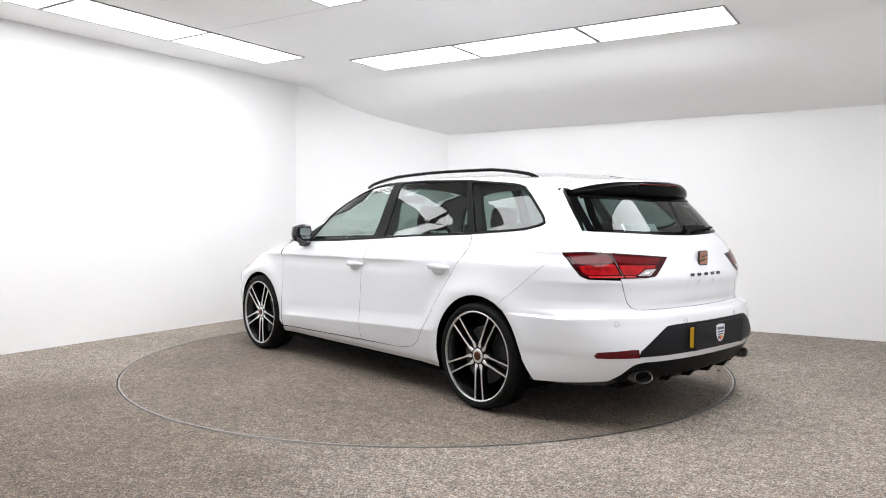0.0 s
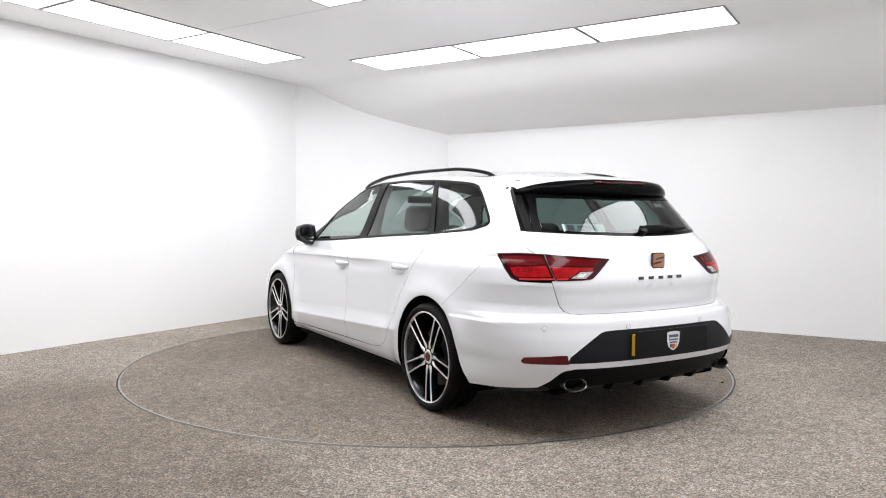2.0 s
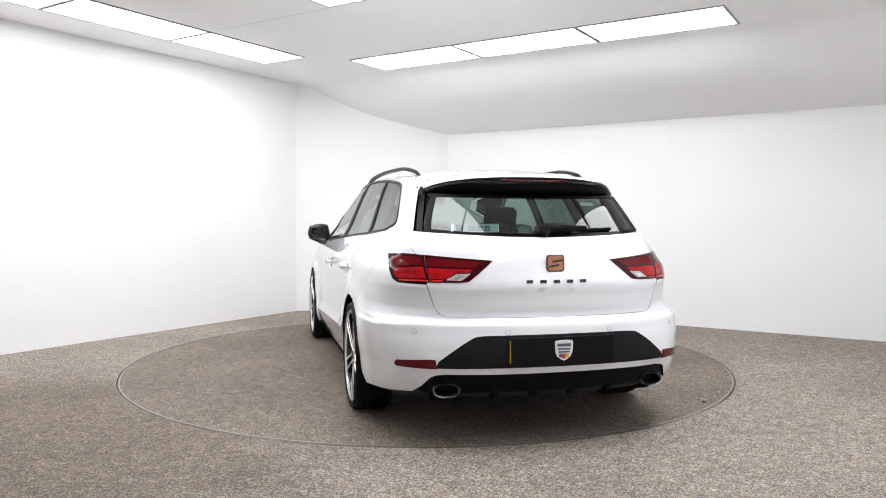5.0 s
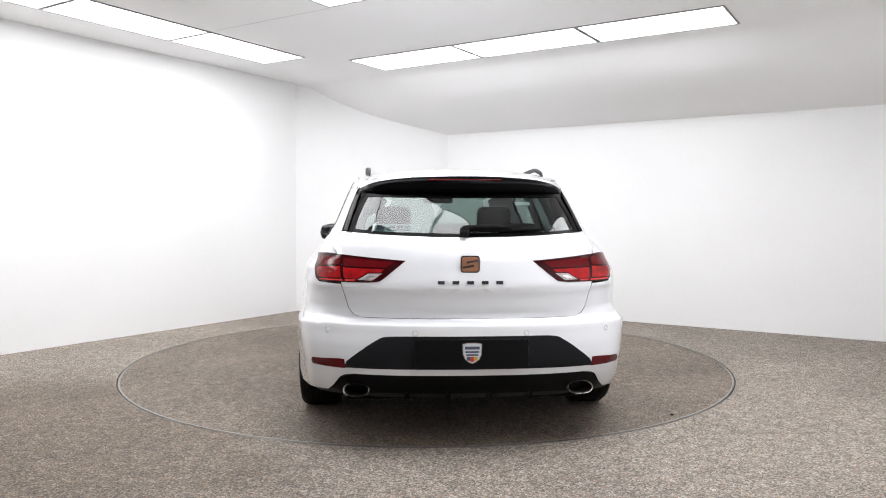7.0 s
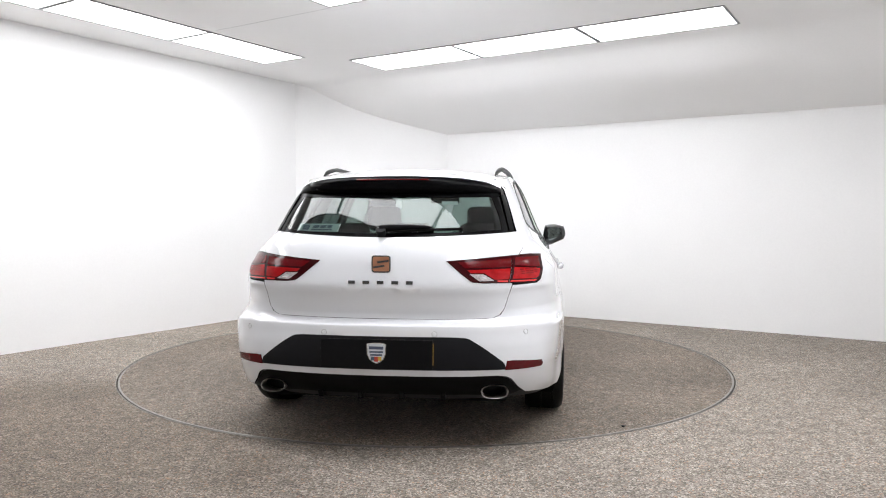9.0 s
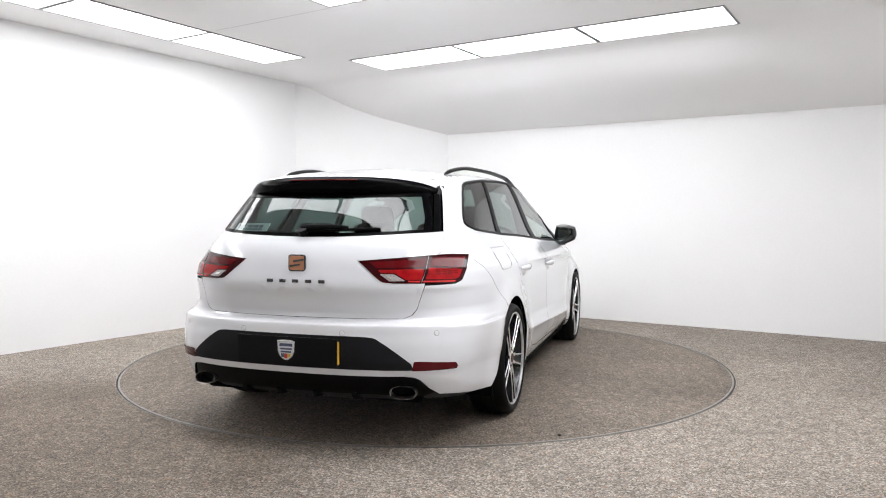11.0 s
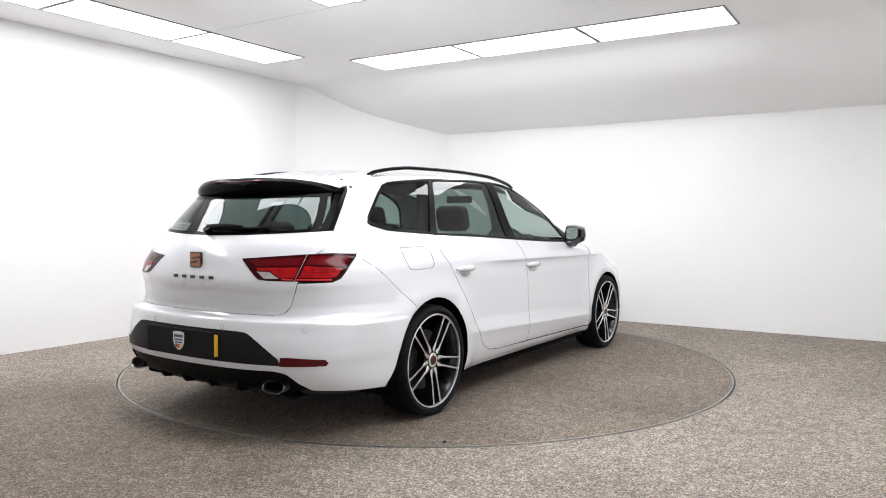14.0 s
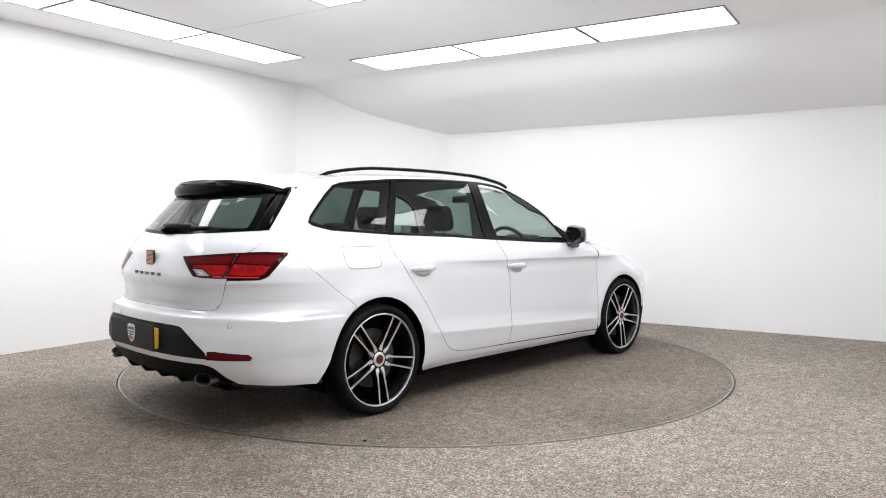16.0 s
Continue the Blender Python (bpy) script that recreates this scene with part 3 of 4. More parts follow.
def build_panels():
    b_seam = [(-.207, .968), (-.188, .875), (-.143, .71), (-.127, .47), (-.149, .263)]
    rear_seam = [(-.55, .266), (-.672, .279), (-.71, .290), (-.749, .312), (-.775, .335), (-.81, .385), (-.925, .565), (-1.08, .769), (-1.165, .895), (-1.180, .945), (-1.165, .985), (-1.14, 1.014)]
    front_seam = [(.975, .905), (.955, .80), (.940, .5), (.935, .243)]
    seam_q = [(-1.497, .632), (-1.855, .925)]
    sides = (("left", 1), ("right", -1))
    for _, s in sides:
        fd = panel("front_door", xs(*front_seam, *b_seam[::-1], (.23, .943), (.60, .931), (.78, .935), (.93, .922)), M_PAINT, car, sides=(s,), step=.05, zstep=.009)
        rd = panel("rear_door", xs(*b_seam, *rear_seam, (-.66, .995)), M_PAINT, car, sides=(s,), step=.05, zstep=.009)
        quarter = xs(*rear_seam[::-1]) + xs((-.149, .260), (.94, .238), (.946, .196), (.0, .190), (-.96, .192), (-.985, .225)) + xs(*ARCH_R[:15]) + xs(*seam_q)
        quarter += [Q(1.06, .936), Q(.95, .934), Y(.652, .934)] + [Y(y, z) for y, z in (GATE[1], GATE[0])] + [Y(.592, 1.19), Y(.566, 1.262), Y(.545, 1.296), Y(.520, 1.322)]
        quarter += xs((-1.70, 1.324), (-1.58, float(GUTTER(-1.58))), (-1.43, 1.350)) + xs(*[(x, z + .004) if z > 1.2 else (x - .004, z - .005) for x, z in DLO[10:19]])
        panel("quarter_panel", quarter, M_PAINT, car, sides=(s,), gap=.0013, step=.04, zstep=.010)
        fender = xs((.985, .912), (1.1, .905), (1.3, .885), (1.5, .852), (1.7, .80), (1.85, .745), (1.86, .62), (1.80, .50), (1.745, .36)) + xs(*ARCH_F[::-1][:-1]) + xs((.94, .248), *front_seam[::-1][1:-1])
        panel("front_fender", fender, M_PAINT, car, sides=(s,), step=.04, zstep=.010)
        top = [(.80, .958), (.70, 1.09), (.60, 1.19), (.45, 1.262), (.32, 1.304), (.2, 1.333)] + [(x, float(GUTTER(x))) for x in (.05, -.15, -.35, -.6, -.8, -1.0, -1.2, -1.43)]
        rail = xs(*top) + xs(*[(x, z + .004) for x, z in DLO[10:0:-1]], (.632, .945))
        panel("roof_side_frame", rail, M_PAINT, car, sides=(s,), gap=0, step=.04)
        build_windows(s)
        handle(fd, (-.065, .79), s)
        handle(rd, (-.968, .812), s)
    # tail
    gate = [Y(0, 1.018), Y(.2, 1.021), Y(.4, 1.030), Y(.60, 1.042)] + [Y(*p) for p in GATE] + [Y(.3, .632), Y(0, .631)]
    tail = panel("tailgate", gate, M_PAINT, car, sides=(1, -1), gap=.0, step=.04)
    bump_poly = [(0., .629), Y(.3, .630), Y(.50, .631), Y(.534, .634), Y(.568, .648), Y(.5865, .675), Y(.6235, .79), Q(1.035, .794), Q(1.092, .810), Q(1.150, .863), Q(1.215, .926)]
    bump_poly += xs(*[(x, z - .001) for x, z in seam_q[::-1]]) + xs(*ARCH_R[15:]) + [Q(1.193, .249), Q(.888, .269), Q(.80, .305), Q(.725, .351), Q(.685, .364), Q(.62, .371), (0., .371)]
    bumper = panel("rear_bumper", bump_poly, M_PAINT, car, sides=(1, -1), gap=.0, step=.035, zstep=.010)
    insert = soft([(0., .556), Q(.30, .556), Q(.425, .554), Q(.465, .543), Q(.655, .432), Q(.675, .400), Q(.30, .402), (0., .402)], 1, (0, 4, 5, 7))
    panel("bumper_insert", insert, M_ANTHRA, bumper, "anthracite plastic insert", off=.002, gap=0, sides=(1, -1), lip=.006)
    chin = [(0., .369), Q(.60, .369), Q(.70, .350), Q(.80, .300), Q(.86, .272), Q(.78, .25), Q(.5, .262), (0., .262)]
    panel("diffuser", chin, M_PLASTIC, car, "black ribbed rear diffuser", off=-.010, gap=0, sides=(1, -1), lip=.03)
    for y in (-.30, -.10, .10, .30):
        bm = bmesh.new()
        x0 = float(REAR_X(.3)) + .15 * y * y
        vs = [bm.verts.new(v) for v in ((x0 + .03, y - .012, .285), (x0 + .028, y - .010, .27), (x0 + .05, y - .008, .240), (x0 + .20, y - .01, .225), (x0 + .2, y - .012, .285))]
        f = bm.faces.new(vs)
        ex = bmesh.ops.extrude_face_region(bm, geom=[f])
        bmesh.ops.translate(bm, vec=(0, .022, 0), verts=[v for v in ex["geom"] if isinstance(v, bmesh.types.BMVert)])
        part("diffuser_fin", bm, M_PLASTIC, car)
    for s in (1, -1):
        panel("reflector", [Q(.998, .408), Q(.975, .426), Q(.72, .441), Q(.675, .440), Q(.664, .397), Q(.980, .395)], M_REFLEX, bumper, "narrow red reflector", off=.003, gap=0, sides=(s,), lip=.008)
    sensors(bumper)
    return tail, bumper


def sensors(bumper):
    for y, z in ((.265, .569), (.689, .570)):
        for s in (1, -1):
            p, zz = Y(y, z)
            P, N = on_body([p * s], [zz])[0], body_normals([p], [zz])[0]
            N[1] *= s
            m = Matrix.Translation(Vector(P) + Vector(N) * .0005) @ Vector(N).to_track_quat("Z", "Y").to_matrix().to_4x4()
            part("parking_sensor", lathe([(.0135, -.004), (.0135, .0008), (.0115, .0008), (.0115, -.001)], 20, "z"), M_SEAM, bumper, "", m)
            part("parking_sensor", lathe([(.001, .0012), (.009, .0010), (.0105, -.001)], 20, "z"), M_PAINT, bumper, "", m, True)


def handle(door, at, s):
    p, z = X(*at)
    P, N = on_body([p], [z])[0], body_normals([p], [z])[0]
    up = Vector((0, 0, 1))
    n = Vector(N)
    m = Matrix.Translation((P[0], P[1] * s, P[2])) @ Matrix((( 1, 0, 0, 0), (0, s, 0, 0), (0, 0, 1, 0), (0, 0, 0, 1)))
    pts = []
    for i in range(13):
        t = i / 12
        x = -.098 + .196 * t
        out = .006 + .034 * math.sin(math.pi * min(max(t * 1.08, 0), 1)) ** .45
        pts.append((x, out - .004, .004 * math.sin(math.pi * t)))
    bm = sweep(pts, lambda t: ring(.008 + .004 * math.sin(math.pi * t), .008 + .011 * math.sin(math.pi * t) ** .5, 12), up=(0, 0, 1))
    part("door_handle", bm, M_PAINT, door, "body-coloured pull handle", m, True, 60)
    # thin greyed swelling stands for the hollow cup below the handle
    bm = bmesh.new()
    bmesh.ops.create_uvsphere(bm, u_segments=20, v_segments=10, radius=1, matrix=Matrix.LocRotScale((.0, .001, -.020), None, (.062, .0045, .032)))
    part("handle_recess", bm, M_SHADOWPAINT, door, "", m, True)


# white paint greyed, so that the cup's shade lies in its colour
M_SHADOWPAINT = material("shaded_handle_cup_paint", (.5, .51, .53), .3, coat=1., grain=.01, scale=300)


def build_windows(s):
    d = DLO
    front = d[0:7] + [(-.195, 1.353), (-.175, .975)] + [d[21]]
    rear = [(-.28, 1.357)] + d[7:8] + [(-.94, 1.350), (-1.095, 1.022)] + d[19:20] + [(-.295, .979)]
    back = [(-.985, 1.348)] + d[9:19] + [(-1.165, 1.022)]
    for nm, poly, mt in (("front_side_window", front, M_GLASS), ("rear_side_window", rear, M_PRIVACY), ("quarter_window", back, M_PRIVACY)):
        w = panel(nm, xs(*poly), mt, car, off=-.003, lip=.004, gap=0, sides=(s,), step=.06)
        w.visible_shadow = False
    for nm, poly in (("b_pillar_trim", [(-.295, .979), (-.28, 1.357), (-.195, 1.353), (-.175, .975)]), ("c_pillar_trim", [(-1.165, 1.022), (-.985, 1.348), (-.945, 1.350), (-1.10, 1.022)])):
        panel(nm, xs(*poly), M_TRIM, car, off=.002, lip=.012, gap=0, sides=(s,))
    # trim frame round the glass
    def strip(name, pts, w, h):
        P = [X(*q) for q in pts]
        W = on_body([p for p, _ in P], [z for _, z in P])
        N = body_normals([p for p, _ in P], [z for _, z in P])
        W[:, 1] *= s
        N[:, 1] *= s
        bm = bmesh.new()
        rings = []
        n = len(W)
        for i in range(n):
            t = Vector(W[(i + 1) % n] - W[i - 1]).normalized()
            nn = Vector(N[i])
            sd = t.cross(nn).normalized()
            c = Vector(W[i])
            rings.append([bm.verts.new(c + sd * a + nn * b) for a, b in ((-w, -.006), (-w, h * .6), (-w * .6, h), (w * .6, h), (w, h * .6), (w, -.006))])
        for i in range(n):
            a, b = rings[i], rings[(i + 1) % n]
            for k in range(6):
                bm.faces.new((a[k], a[(k + 1) % 6], b[(k + 1) % 6], b[k]))
        part(name, bm, M_TRIM, car, "black window surround", smooth=True)
    dense = []
    for i, a in enumerate(d):
        b = d[(i + 1) % len(d)]
        k = max(1, int(math.hypot(b[0] - a[0], b[1] - a[1]) / .06))
        dense += [(a[0] + (b[0] - a[0]) * j / k, a[1] + (b[1] - a[1]) * j / k) for j in range(k)]
    dense = [dense[0]] + [((a[0] + 2 * b[0] + c[0]) / 4, (a[1] + 2 * b[1] + c[1]) / 4) for a, b, c in zip(dense, dense[1:], dense[2:] + dense[:1])]
    strip("window_frame", dense, .0085, .0022)
    panel("mirror_base", xs((.625, .938), (.545, 1.06), (.57, 1.06), (.76, .955), (.82, .938), (.70, .932)), M_TRIM, car, off=.002, gap=0, sides=(s,))


def build_roof():
    nx, ny = 44, 40
    x0, x1 = .24, -1.84
    VV = []

    def at(x, v):
        zg = float(GUTTER(x))
        ye = float(on_body([way("x", x, zg)], [zg])[0][1])
        return np.array([x - (.06 * (1 - v * v) if x < -1.7 else 0) * np.clip((-1.7 - x) / .1, 0, 1), ye * v, zg + .050 * (1 - abs(v) ** 2.3) * np.clip((x - (-2.2)) / .8, 0, 1)])
    for i in range(nx + 1):
        x = x0 + (x1 - x0) * i / nx
        for j in range(ny + 1):
            VV.append(at(x, math.sin((2 * j / ny - 1) * math.pi / 2)))
    VV = np.array(VV)
    G = VV.reshape(nx + 1, ny + 1, 3)
    N = np.cross(np.gradient(G, axis=1), np.gradient(G, axis=0)).reshape(-1, 3)
    N /= np.linalg.norm(N, axis=1, keepdims=True)
    N[N[:, 2] < 0] *= -1
    FF = [(i * (ny + 1) + j, (i + 1) * (ny + 1) + j, (i + 1) * (ny + 1) + j + 1, i * (ny + 1) + j + 1)[::-1] for i in range(nx) for j in range(ny)]
    put("roof", mesh_of("roof", VV, FF, M_PAINT, normals=N), car)
    put("headlining", mesh_of("headlining", VV * [1, .97, 1] - [0, 0, .03], [f[::-1] for f in FF], M_LINING), car, "pale cloth headlining")
    # rails
    for s in (1, -1):
        pts = []
        for i in range(33):
            t = i / 32
            x = .20 - 1.65 * t
            zg = float(GUTTER(x))
            y = .560 - .055 * t ** 2
            lift = .044 * min(1, math.sin(math.pi * t) ** .5 * 1.25) if 0 < t < 1 else 0
            pts.append((x, s * y, zg + .008 + lift * (.75 + .25 * t)))
        sec = lambda t: [(-.015 * k(t), -.010), (-.015 * k(t), .004), (-.006 * k(t), .010), (.006 * k(t), .010), (.015 * k(t), .004), (.015 * k(t), -.010)]
        k = lambda t: .35 + .65 * min(1, 6 * min(t, 1 - t))
        part("roof_rail", sweep(pts, sec), M_TRIM, car, "black roof rail", None, True, 50)


def build_tail_details(tail, bumper):
    glass = [Y(0, 1.021), Y(.2, 1.024), Y(.4, 1.033), Y(.595, 1.045), Y(.575, 1.12), Y(.545, 1.19), Y(.505, 1.27), Y(.3, 1.29), Y(0, 1.295)]
    g = panel("rear_window", glass, M_PRIVACY, tail, "tinted rear window", off=.001, lip=.004, gap=0, sides=(1, -1), step=.06)
    g.visible_shadow = False
    for s in (1, -1):
        fin = [Y(.600, 1.045), Y(.622, 1.047), Y(.594, 1.15), Y(.569, 1.225), Y(.562, 1.236), Y(.545, 1.236), Y(.552, 1.215), Y(.577, 1.13)]
        panel("window_fin", fin, M_BLADE, tail, "black side fin", off=.006, lip=.014, gap=0, sides=(s,))
    # dark printed border round the glass
    band = [Y(0, 1.30), Y(.3, 1.295), Y(.52, 1.275), Y(.54, 1.225), Y(.47, 1.222), Y(.3, 1.218), Y(0, 1.216)]
    panel("glass_border", band, M_BLADE, tail, "black printed glass border", off=.003, lip=.003, gap=0, sides=(1, -1))
    for s in (1, -1):
        edge = [Y(.594, 1.046), Y(.574, 1.12), Y(.545, 1.19), Y(.520, 1.245), Y(.492, 1.245), Y(.517, 1.19), Y(.547, 1.12), Y(.566, 1.044)]
        panel("glass_border", edge, M_BLADE, tail, "black printed glass border", off=.0025, lip=.003, gap=0, sides=(s,))
    low = [Y(0, 1.018), Y(.4, 1.030), Y(.6, 1.042), Y(.59, 1.058), Y(.4, 1.044), Y(0, 1.034)]
    panel("glass_border", low, M_BLADE, tail, "black printed glass border", off=.002, lip=.003, gap=0, sides=(1, -1))
    # spoiler: white upper skin, gloss black blade below
    n = 41
    rows_w, rows_b = [], []
    for i in range(n):
        v = 2 * i / (n - 1) - 1
        y = .548 * math.copysign(abs(v) ** .95, v)
        bx = .35 * y * y + .105 * abs(v) ** 6
        dz = -.034 * abs(v) ** 2.4 - .022 * abs(v) ** 9
        rows_w.append([(-1.67 + bx * .1, y * 1.0, 1.362 + dz * .92), (-1.78 + bx * .5, y * 1.0, 1.357 + dz * .95), (-1.86 + bx * .85, y * 1.0, 1.348 + dz * 1.1), (-1.930 + bx, y, 1.337 + dz), (-1.942 + bx, y, 1.330 + dz), (-1.930 + bx, y, 1.325 + dz)])
        rows_b.append([(-1.938 + bx, y, 1.329 + dz), (-1.955 + bx, y, 1.318 + dz), (-1.966 + bx, y, 1.300 + dz * .8), (-1.970 + bx, y, 1.272 + dz * .4), (-1.964 + bx, y, 1.248), (-1.950 + bx, y, 1.236), (-1.90 + bx, y, 1.240), (-1.84 + bx, y, 1.27), (-1.84 + bx, y, 1.33 + dz)])
    for nm, rows, mt, lb in (("spoiler", rows_w, M_PAINT, "white roof spoiler"), ("spoiler_blade", rows_b, M_BLADE, "black spoiler blade")):
        bm = bmesh.new()
        R = [[bm.verts.new(p) for p in r] for r in rows]
        for a, b in zip(R, R[1:]):
            for k in range(len(a) - 1):
                bm.faces.new((a[k], b[k], b[k + 1], a[k + 1]))
        if nm == "spoiler_blade":
            bm.faces.new(R[0]), bm.faces.new(R[-1])
        part(nm, bm, mt, tail, lb, None, True, 60)
    bm = bmesh.new()
    box(bm, -1.960, -1.925, -.19, .19, 1.307, 1.314, bevel=.003)
    part("brake_light", bm, M_REDMID, tail, "narrow red high-level brake light")
    lamps(tail)
    # badge, lettering bars, plate, sticker
    b = part("badge", rounded_plate(.092, .082, .014, .010), M_GLOSSBLACK, tail, "square black badge with copper face", pose(-2.231, 0, .893, 90, 0, -90), True)
    part("badge_face", rounded_plate(.080, .070, .010, .006), M_COPPER, b, "copper badge face", pose(0, 0, .006), True)
    for x, y, w, a in ((.010, .012, .056, 9), (-.010, -.012, .056, 9)):
        bm = bmesh.new()
        box(bm, -w / 2, w / 2, -.0045, .0045, 0, .003)
        part("badge_bar", bm, M_GLOSSBLACK, b, "", pose(x, y, .0115, 0, 0, a))
    for i in range(5):
        y = .140 - .070 * i
        x = float(on_body([abs(way("y", y, .805))], [.805])[0][0])
        bm = bmesh.new()
        box(bm, -.016, .016, -.008, .008, 0, .005)
        part("letter_bar", bm, M_GLOSSBLACK, tail, "small black bar in the lettering row", pose(x - .001, y, .806, 90, 0, -90))
    build_wiper(tail)
    bm = bmesh.new()
    box(bm, -2.342, -2.318, -.264, .264, .424, .532, bevel=.003)
    plate = part("number_plate", bm, M_YELLOW, bumper, "yellow number plate behind a black cover")
    bm = bmesh.new()
    box(bm, -2.348, -2.3425, -.2655, .2655, .410, .548, bevel=.002)
    part("plate_cover", bm, M_PLATE, plate, "plain black plate cover")
    sh = [(-.046, .044), (-.02, .049), (.02, .049), (.046, .044), (.045, -.005), (.034, -.03), (.014, -.045), (0, -.05), (-.014, -.045), (-.034, -.03), (-.045, -.005)]
    shield = part("shield_sticker", extruded(sh, .002), M_CHROME, plate, "silver shield sticker", pose(-2.3482, 0, .484, 90, 0, -90))
    part("shield_face", extruded([(a * .9, c * .9) for a, c in sh], .001), M_SHIELD, shield, "", pose(0, 0, .002))
    for x0, x1, y0, y1, mt in ((-.034, .034, .018, .032, M_NAVY), (-.032, .032, .002, .010, M_NAVY), (-.028, .028, -.012, -.004, M_NAVY), (-.026, -.009, -.034, -.016, M_NAVY), (-.009, .008, -.040, -.016, M_REDINK), (.008, .025, -.034, -.016, M_GOLD)):
        bm = bmesh.new()
        box(bm, x0, x1, y0, y1, 0, .001)
        part("print_bar", bm, mt, shield, "", pose(0, 0, .003))


def extruded(pts, h):
    bm = bmesh.new()
    f = bm.faces.new([bm.verts.new((x, y, 0)) for x, y in pts])
    r = bmesh.ops.extrude_face_region(bm, geom=[f])
    bmesh.ops.translate(bm, vec=(0, 0, h), verts=[v for v in r["geom"] if isinstance(v, bmesh.types.BMVert)])
    return bm


def rounded_plate(w, h, r, d):
    pts = []
    for cx, cy, a in ((w / 2 - r, h / 2 - r, 0), (-w / 2 + r, h / 2 - r, 90), (-w / 2 + r, -h / 2 + r, 180), (w / 2 - r, -h / 2 + r, 270)):
        pts += arc(cx, cy, r, a, a + 90, 6)
    return extruded(pts, d)


def lamps(tail):
    outer = [Q(1.212, .932), Q(1.06, .936), Q(.863, .932), Q(.771, .800), Q(1.03, .797), Q(1.082, .812), Q(1.140, .864)]
    inner = [Q(.861, .932), Q(.62, .920), Q(.408, .907), Q(.500, .822), Q(.535, .802), Q(.769, .800)]
    for s in (1, -1):
        lo = panel("tail_light", soft(outer, 1, (0, 2, 3)), M_REDDARK, car, "dark red wraparound tail light", off=.002, lip=.02, gap=.0005, sides=(s,))
        li = panel("tail_light", soft(inner, 1, (0, 2, 5)), M_REDDARK, tail, "dark red tail light on the tailgate", off=.003, lip=.02, gap=.0005, sides=(s,))
        upper = [Q(1.168, .920), Q(.885, .921), Q(.850, .882), Q(1.108, .870)]
        lower = [Q(1.100, .862), Q(.842, .874), Q(.803, .820), Q(1.028, .816), Q(1.066, .826)]
        panel("lens", upper, M_REDMID, lo, "deep red lens", off=.0033, lip=.002, gap=0, sides=(s,))
        panel("lens", lower, M_RED, lo, "bright red lens", off=.0035, lip=.002, gap=0, sides=(s,))
        for k in range(3):
            for j in range(4):
                q, z = .885 + .045 * j, .840 + .010 * k + .001 * j
                panel("light_cell", [Q(q, z), Q(q + .034, z), Q(q + .036, z + .006), Q(q + .002, z + .006)], M_REDCELL, lo, "", off=.0042, lip=.001, gap=0, sides=(s,))
        panel("light_bar", [Q(1.03, .811), Q(1.026, .804), Q(.782, .806), Q(.788, .813)], M_REDBAR, lo, "", off=.0045, lip=.001, gap=0, sides=(s,))
        panel("lens", [Q(.842, .916), Q(.470, .900), Q(.505, .872), Q(.812, .876)], M_REDMID, li, "deep red lens", off=.0043, lip=.002, gap=0, sides=(s,))
        panel("lens", [Q(.806, .868), Q(.512, .864), Q(.528, .850), Q(.612, .848), Q(.672, .818), Q(.776, .818)], M_RED, li, "bright red lens", off=.0045, lip=.002, gap=0, sides=(s,))
        panel("light_bar", [Q(.766, .813), Q(.764, .806), Q(.690, .807), Q(.684, .814)], M_REDBAR, li, "", off=.0045, lip=.001, gap=0, sides=(s,))
        cl = panel("reversing_lens", [Q(.518, .845), Q(.606, .843), Q(.668, .813), Q(.570, .811)], M_CLEAR, li, "clear reversing lens", off=.005, lip=.002, gap=0, sides=(s,))
        panel("reflector_cup", [Q(.560, .834), Q(.600, .833), Q(.628, .820), Q(.588, .819)], M_CHROME, cl, "", off=.0056, lip=.001, gap=0, sides=(s,))


def build_wiper(tail):
    def at(y, z, o):
        p = way("y", y, z)
        P, N = on_body([math.copysign(p, y)], [z])[0], body_normals([p], [z])[0]
        return Vector(P) + Vector((N[0], 0, N[2])) * o
    arm = sweep([at(.028, 1.040, .022), at(-.02, 1.046, .026), at(-.12, 1.050, .028), at(-.22, 1.052, .020)], lambda t: ring(.022 * (1 - .55 * t), .012 * (1 - .3 * t), 10), up=(-1, 0, 0))
    w = part("rear_wiper", arm, M_TRIM, tail, "black rear wiper arm", None, True, 60)
    part("wiper_blade", sweep([at(-.02, 1.040, .012), at(-.20, 1.046, .014), at(-.375, 1.053, .012)], ring(.007, .007, 8), up=(-1, 0, 0)), M_PLASTIC, w, "", None, True)
    part("wiper_hub", sweep([at(.020, 1.030, 0), at(.020, 1.034, .035)], ring(.024, .020, 14)), M_TRIM, w, "", None, True)


